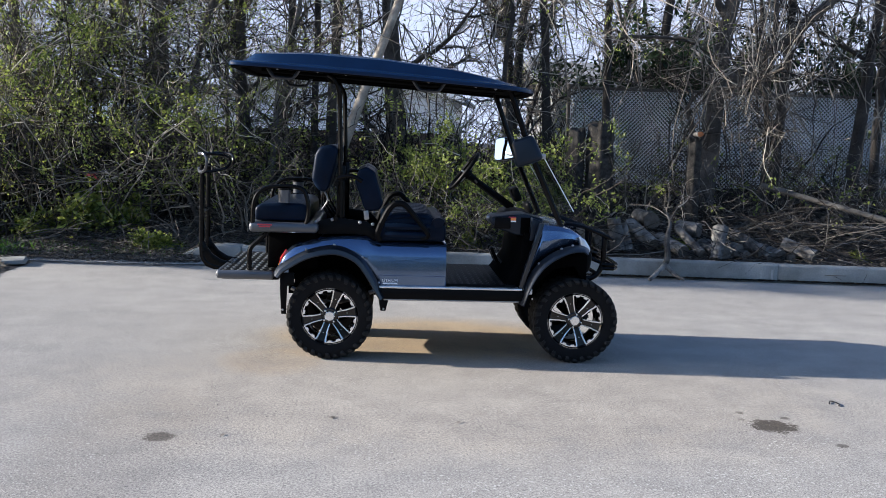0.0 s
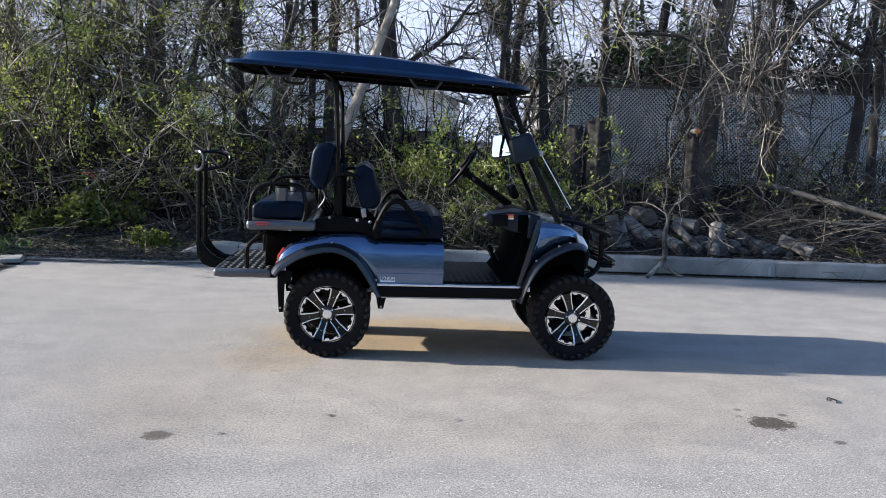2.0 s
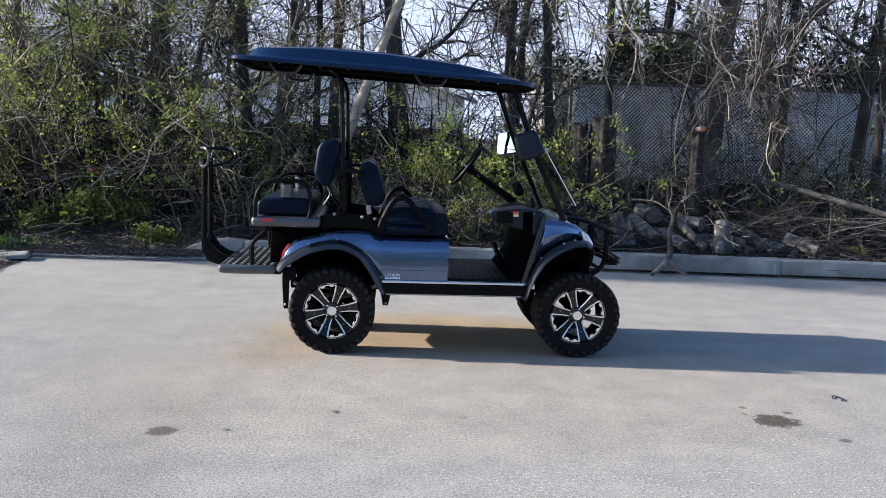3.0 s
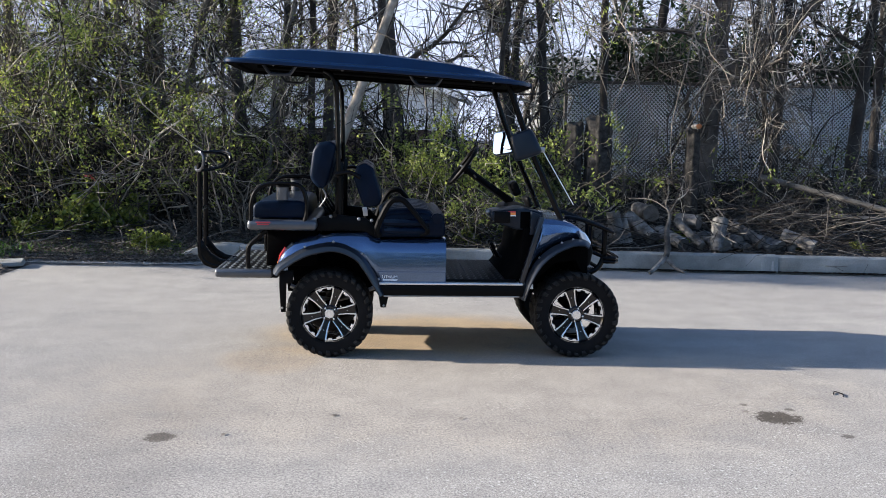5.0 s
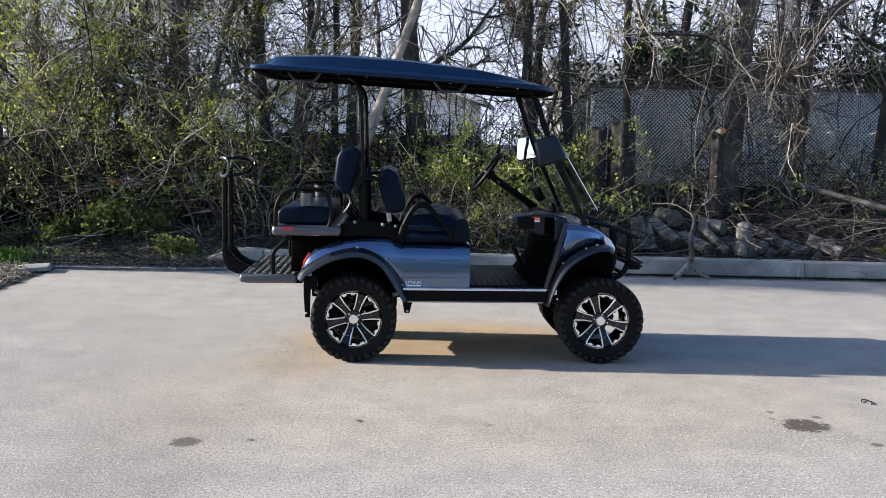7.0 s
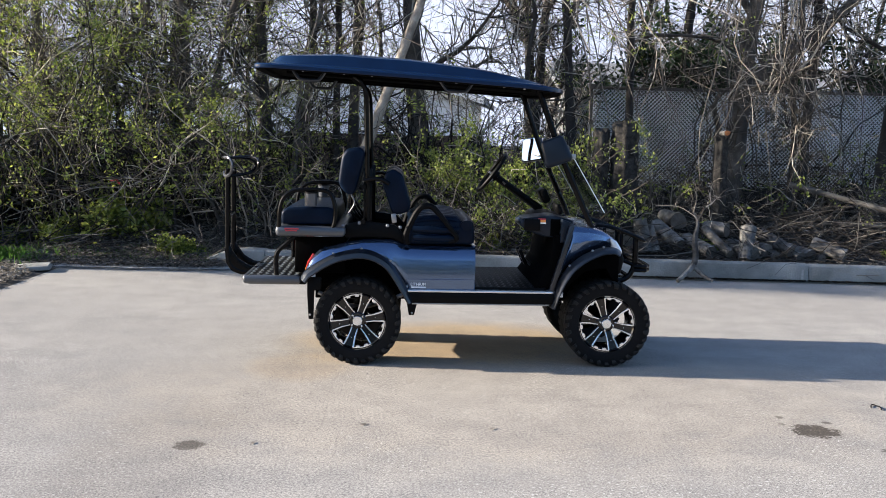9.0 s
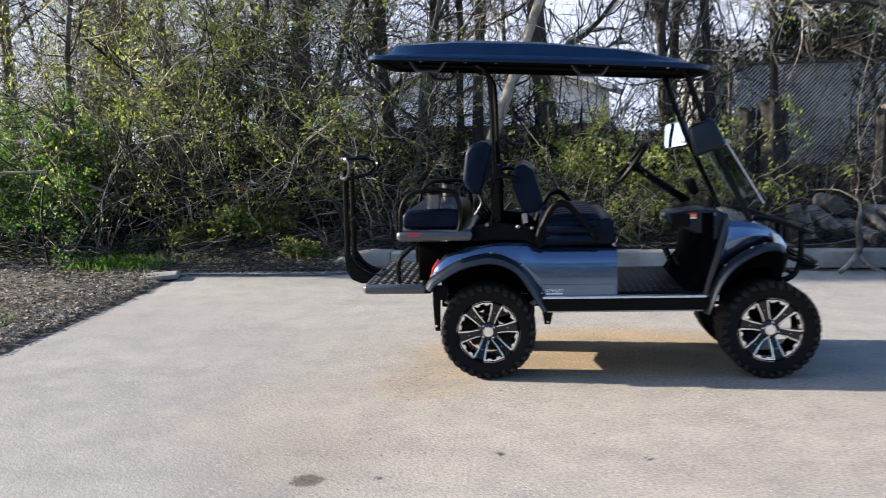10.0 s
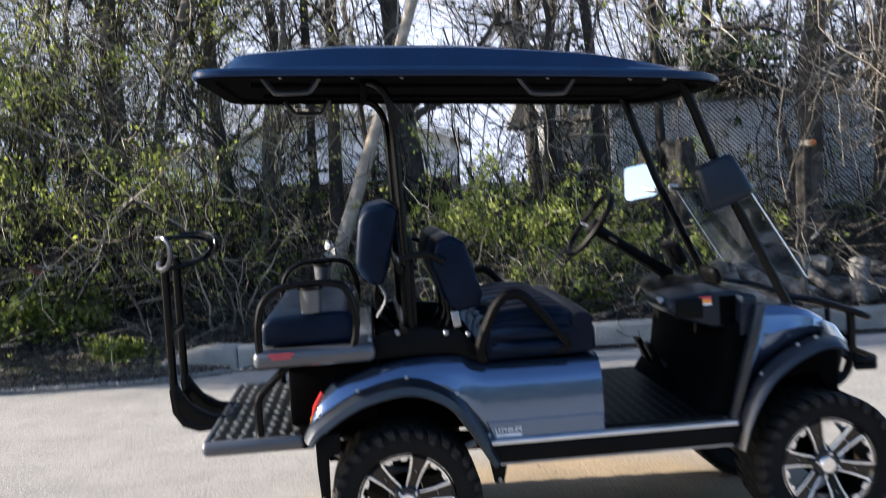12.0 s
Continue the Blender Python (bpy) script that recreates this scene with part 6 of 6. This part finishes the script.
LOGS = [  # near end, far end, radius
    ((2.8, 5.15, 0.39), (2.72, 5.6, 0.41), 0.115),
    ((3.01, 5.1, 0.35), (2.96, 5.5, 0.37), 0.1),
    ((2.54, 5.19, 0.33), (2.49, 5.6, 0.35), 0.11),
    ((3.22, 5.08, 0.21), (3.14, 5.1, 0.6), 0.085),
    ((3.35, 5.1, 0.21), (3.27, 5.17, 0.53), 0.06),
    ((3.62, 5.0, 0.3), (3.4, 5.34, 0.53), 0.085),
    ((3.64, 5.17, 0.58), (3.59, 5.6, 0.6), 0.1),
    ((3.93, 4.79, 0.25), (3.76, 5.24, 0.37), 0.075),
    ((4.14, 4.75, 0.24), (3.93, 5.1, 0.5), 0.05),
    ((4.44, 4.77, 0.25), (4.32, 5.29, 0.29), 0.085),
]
MORE_LOGS = [
    ((4.61, 4.81, 0.28), (4.51, 5.29, 0.31), 0.072),
    ((4.7, 4.74, 0.21), (4.65, 5.19, 0.25), 0.06),
    ((4.87, 4.75, 0.27), (4.63, 5.1, 0.45), 0.072),
    ((4.97, 4.69, 0.21), (4.84, 5.08, 0.24), 0.062),
    ((5.1, 4.73, 0.23), (5.0, 5.19, 0.27), 0.07),
    ((5.23, 4.72, 0.2), (5.16, 5.08, 0.23), 0.055),
    ((5.48, 4.66, 0.24), (5.18, 4.89, 0.37), 0.085),
    ((4.21, 5.1, 0.48), (4.0, 5.29, 0.5), 0.09),
    ((3.43, 5.4, 0.39), (3.33, 5.81, 0.41), 0.1),
    ((4.79, 5.24, 0.39), (4.63, 5.6, 0.39), 0.07),
]
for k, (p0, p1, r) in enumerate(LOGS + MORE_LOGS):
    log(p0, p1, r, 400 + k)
log((4.30, 4.72, 0.17), (4.41, 4.9, 0.53), 0.068, 430, "pale split log leaning on the pile", taper=1.45, mat=M_PALESPLIT, rough=0.02, end=M_PALESPLIT, jag=False)
log((5.25, 5.85, 1.02), (6.9, 4.85, 0.56), 0.036, 431, "long pale fallen trunk propped on the brush", mat=M_PALEBARK, rough=0.03)
log((5.6, 5.6, 0.55), (7.6, 5.2, 0.50), 0.03, 432, "long dark fallen trunk in the brush")
# standing stumps
log((3.20, 6.2, 0.25), (3.19, 6.22, 1.78), 0.17, 433, "tall weathered tree stump among the brush", taper=0.88, mat=M_STUMP, rough=0.075, end=M_STUMP)
log((2.90, 6.25, 0.25), (2.88, 6.25, 1.66), 0.10, 434, "narrow weathered tree stump among the brush", mat=M_STUMP, rough=0.075, end=M_STUMP)
log((4.33, 5.85, 0.2), (4.33, 5.82, 1.60), 0.09, 435, "dark stump among the hanging vines", mat=M_STUMP, rough=0.075, end=M_STUMP)
log((4.29, 5.50, 1.65), (4.34, 5.86, 1.65), 0.034, 436, "sawn-off branch stub with a fresh orange cut", end=M_FRESH)


def dead_branch():
    """A bare forked branch that leans over the kerb with its foot on the asphalt."""
    rng = np.random.default_rng(44)
    top = base("dead_branch", "bare forked branch leaning over the kerb", "branch")
    part("stem", tube([(3.50, 4.13, 0.13), (3.55, 4.16, 0.25), (3.55, 4.22, 0.45), (3.60, 4.3, 0.62), (3.58, 4.4, 0.74)], [0.03, 0.034, 0.03, 0.018, 0.008], 9, 5), M_LOG, top)
    part("fork", tube([(3.52, 4.13, 0.17), (3.42, 4.04, 0.10), (3.30, 3.96, 0.02)], [0.032, 0.027, 0.022], 9, 4), M_LOG, top)
    part("fork", tube([(3.53, 4.13, 0.16), (3.60, 4.04, 0.08), (3.70, 3.97, 0.025)], [0.028, 0.024, 0.012], 9, 4), M_LOG, top)
    part("fork", tube([(3.60, 4.3, 0.66), (3.72, 4.42, 0.80), (3.86, 4.5, 0.92)], [0.010, 0.008, 0.004], 7, 4), M_TWIG, top)
    part("fork", tube([(3.585, 4.36, 0.70), (3.42, 4.45, 0.80), (3.2, 4.6, 0.80)], [0.009, 0.007, 0.004], 7, 4), M_TWIG, top)
    tw = []
    for s, d, L in (((3.58, 4.4, 0.73), (-0.2, 0, 1), 0.3), ((3.72, 4.42, 0.80), (0.6, 0, 0.6), 0.3)):
        tw.append(limb(rng, s, d, L, 0.009, 0.004, 8, 0.2))
        tw += branching(rng, tw[-1], 5, 0.35, 0.005)
    V, F = sticks(tw, 4)
    fast("twig_tangle", V, F, M_VINE, top, kind="stuff")


dead_branch()


def loose_branches():
    """Arching bare branches in front of the thicket and hanging over the yard."""
    rng = np.random.default_rng(91)
    rows = [  # foot, way, length, radius, droop
        ((-2.5, 5.65, 1.15), (-1, -0.05, -0.36), 1.9, 0.010, 0.0), ((-2.1, 6.0, 1.0), (-1, -0.2, -0.1), 1.6, 0.012, -0.1), ((-2.9, 5.6, 0.85), (-1, -0.02, -0.2), 1.6, 0.009, 0.0),
        ((-1.3, 5.7, 0.3), (0.25, 0, 1), 1.1, 0.014, 0.1), ((-1.86, 5.55, 0.25), (-0.27, 0, 1), 1.0, 0.034, 0.1), ((-3.0, 5.9, 0.6), (1, -0.1, 0.25), 1.2, 0.01, -0.15),
        ((2.5, 6.0, 3.9), (0.75, -0.1, -0.8), 1.5, 0.014, 0.5), ((2.9, 6.0, 3.8), (0.7, -0.2, -0.5), 1.8, 0.014, 0.1), ((2.2, 6.0, 3.7), (0.4, -0.2, -1), 1.6, 0.012, -0.2), ((3.2, 6.0, 4.0), (0.25, -0.1, -1), 2.0, 0.013, 0.3),
        ((1.2, 8.0, 3.4), (0.9, -0.1, -0.45), 1.6, 0.018, 0.5), ((3.4, 6.6, 2.9), (1, 0, 0.25), 1.5, 0.03, -0.5),
    ]
    for k, (s, d, L, r, dr) in enumerate(rows):
        top = base("loose_branch", "bare pale branch arching through the thicket", "branch", s, group="loose branches")
        main = limb(rng, (0, 0, 0), d, L, r, r * 0.35, 12, 0.12, dr)
        V, F = sticks([main], 7)
        fast("stem", V, F, M_DARKBARK if r >= 0.03 else M_PALETRUNK, top, smooth=True)
        tw = branching(rng, main, 9, L * 0.35, r * 0.5, 0.5, -0.1)
        tw2 = []
        for l in tw:
            tw2 += branching(rng, l, 3, L * 0.14, 0.004, 0.6)
        V, F = sticks(tw + tw2, 4)
        fast("twig_tangle", V, F, M_VINE, top, kind="stuff")
        V, F = leaves(rng, np.array([l[0][-1] for l in tw2]), (0.015, 0.03), 3, 0.02)
        fast("foliage", V, F, M_LEAF, top, kind="stuff")


loose_branches()

b = prism([(-0.20, 0.0), (-0.21, 0.035), (-0.05, 0.05), (0.20, 0.045), (0.22, 0.0)], -0.13, 0.15, 0.008)
slab = finish("concrete_slab", turned(b, pose(-3.70, 4.16, 0.016, 2, -3, 14)), M_KERB)
tagged(slab, "broken flat concrete slab at the paving edge", "slab")
V, F = leaves(np.random.default_rng(5), [(0, 0, 0)] * 4, (0.04, 0.07), 1, 0.03)
rib = fast("red_scrap", V, F, M_RED)
rib.location = (-3.2, 5.6, 0.93)
tagged(rib, "red plastic scrap caught in the twigs", "scrap")


V, F = leaves(np.random.default_rng(9), [(0, 0, 0)] * 7, (0.07, 0.13), 1, 0.035, 1.2)
scrap = fast("plastic_scrap", V, F, M_WHITE)
scrap.location = (-0.45, 6.1, 0.89)
tagged(scrap, "crumpled white plastic scrap caught in the twigs", "scrap")


def gravel():
    """Loose pale stones along the paving edge."""
    rng = np.random.default_rng(12)
    V, F = [], []
    oct_ = np.array([(1, 0, 0), (0, 1, 0), (-1, 0, 0), (0, -1, 0), (0, 0, 0.8), (0, 0, -0.8)], float)
    tri = np.array([(0, 1, 4), (1, 2, 4), (2, 3, 4), (3, 0, 4), (1, 0, 5), (2, 1, 5), (3, 2, 5), (0, 3, 5)])
    for i in range(9000):
        x = rng.uniform(-4.6, -1.0)
        y = edge_y(x) + abs(rng.normal(0, 0.16)) - 0.05
        if rng.random() < 0.12:
            x, y = EDGE_X - abs(rng.normal(0, 0.25)), rng.uniform(0.5, 4.8)
        s = rng.uniform(0.004, 0.015)
        a = rng.uniform(0, 6.28)
        R = np.array([[math.cos(a), -math.sin(a), 0], [math.sin(a), math.cos(a), 0], [0, 0, 1]])
        V.append((oct_ * rng.uniform(0.7, 1.3, (6, 3)) * s) @ R.T + (x, y, float(bank(x, y)) + s * 0.5 + 0.012))
        F.append(tri + 6 * i)
    return tagged(fast("gravel", np.concatenate(V), np.concatenate(F), M_STONE), "pale loose gravel along the paving edge", "gravel", kind="stuff")


gravel()


def grit():
    """Fine chips and grit strewn over the asphalt, thicker along a worn seam."""
    rng = np.random.default_rng(31)
    oct_ = np.array([(1, 0, 0), (0, 1, 0), (-1, 0, 0), (0, -1, 0), (0, 0, 0.7), (0, 0, -0.7)], float)
    tri = np.array([(0, 1, 4), (1, 2, 4), (2, 3, 4), (3, 0, 4), (1, 0, 5), (2, 1, 5), (3, 2, 5), (0, 3, 5)])
    for count, mat, label in ((5200, M_CHIP, "dark grit scattered over the asphalt"), (3600, M_STONE, "pale stone chips scattered over the asphalt")):
        V, F = [], []
        for i in range(count):
            x, y = rng.uniform(-3.7, 4.5), rng.uniform(-3.2, 3.4)
            s = 0.0014 + 0.0026 * rng.random() ** 3
            if i % 18 == 0:
                f = rng.random()
                x, y = -0.47 - 0.28 * f * f + 0.04 * math.sin(9 * f) + rng.normal(0, 0.07), 0.3 - 1.9 * f + rng.normal(0, 0.05)
            elif i % 20 == 1:
                x, y = -0.45 + rng.normal(0, 0.14), 0.2 + rng.normal(0, 0.3)
            V.append(oct_ * rng.uniform(0.6, 1.4, (6, 3)) * s + (x, y, s * 0.5))
            F.append(tri + 6 * i)
        tagged(fast("grit", np.concatenate(V), np.concatenate(F), mat), label, "grit", kind="stuff")


grit()


def grass(count, region, seed, height, label):
    rng = np.random.default_rng(seed)
    V, F = [], []
    for i in range(count):
        x, y = region(rng)
        z = float(bank(x, y))
        h = height * rng.uniform(0.5, 1.3)
        a = rng.uniform(0, 6.28)
        w = 0.005
        lx, ly = rng.normal(0, 0.35, 2) * h
        c, s = math.cos(a) * w, math.sin(a) * w
        V += [(x - c, y - s, z), (x + c, y + s, z), (x + lx * 0.4 + c * 0.7, y + ly * 0.4 + s * 0.7, z + h * 0.6), (x + lx, y + ly, z + h)]
        F.append((4 * i, 4 * i + 1, 4 * i + 2, 4 * i + 3))
    return tagged(fast("grass", V, F, M_GRASS), label, "grass", kind="stuff")


grass(26000, lambda r: (r.uniform(-11, -4.7), r.uniform(5.3, 8.6)), 20, 0.075, "bright green rough grass")
grass(900, lambda r: (-4.35 + r.normal(0, 0.3), 4.75 + r.normal(0, 0.2)), 21, 0.12, "tuft of tall green weeds beside the slab")
grass(2600, lambda r: (lambda x: (x, edge_y(x) + 0.2 + abs(r.normal(0, 0.3))))(r.uniform(-5, -1.2)), 22, 0.05, "thin grass along the paving edge")
grass(500, lambda r: (-4.35 + r.normal(0, 0.2), 1.5 + r.normal(0, 0.25)), 23, 0.05, "thin grass beside the paving")


def evergreen(x, y, z, rx, rz, seed):
    """A dark clump of evergreen foliage on thin stems."""
    rng = np.random.default_rng(seed)
    top = base("evergreen_shrub", "dark evergreen shrub behind the fence", "shrub", (x, y, z))
    stems = [limb(rng, (rng.normal(0, rx * 0.3), 0, 0), (rng.normal(0, 0.5), rng.normal(0, 0.3), 1), rz * rng.uniform(0.6, 1.1), 0.02, 0.006, 6) for _ in range(14)]
    V, F = sticks(stems, 4)
    fast("stem_tangle", V, F, M_BARK, top, kind="stuff")
    pts = []
    for l in stems:
        for b in branching(rng, l, 14, rx * 0.7, 0.006, 0.9, -0.2):
            pts += list(b[0][1:])
    V, F = leaves(rng, np.array(pts), (0.03, 0.07), 6, 0.08, 2.5)
    fast("foliage", V, F, M_PINE, top, kind="stuff")


evergreen(6.9, 11.6, 1.2, 0.9, 2.6, 1)
evergreen(9.3, 11.6, 1.2, 1.0, 2.8, 2)
evergreen(5.1, 11.8, 1.2, 0.8, 2.6, 3)


def far_wood():
    """Trees across the yard, far behind the camera, that close the place and show in the paint."""
    rng = np.random.default_rng(8)
    spots = []
    for x in np.arange(-70, 90, 0.8):
        h = 8.0 + 2.6 * noise.noise(Vector((x * 0.09, 0, 3))) + 1.2 * noise.noise(Vector((x * 0.35, 0, 9)))
        spots += [(x + rng.normal(0, 0.7), -38 + rng.normal(0, 2), z) for z in np.arange(0.3, h, 0.9)]
    V, F = leaves(rng, spots, (0.7, 1.3), 3, 0.6, 1.3)
    tagged(fast("far_wood", V, F, M_PINE), "dark line of trees across the yard", "trees", kind="stuff")


far_wood()
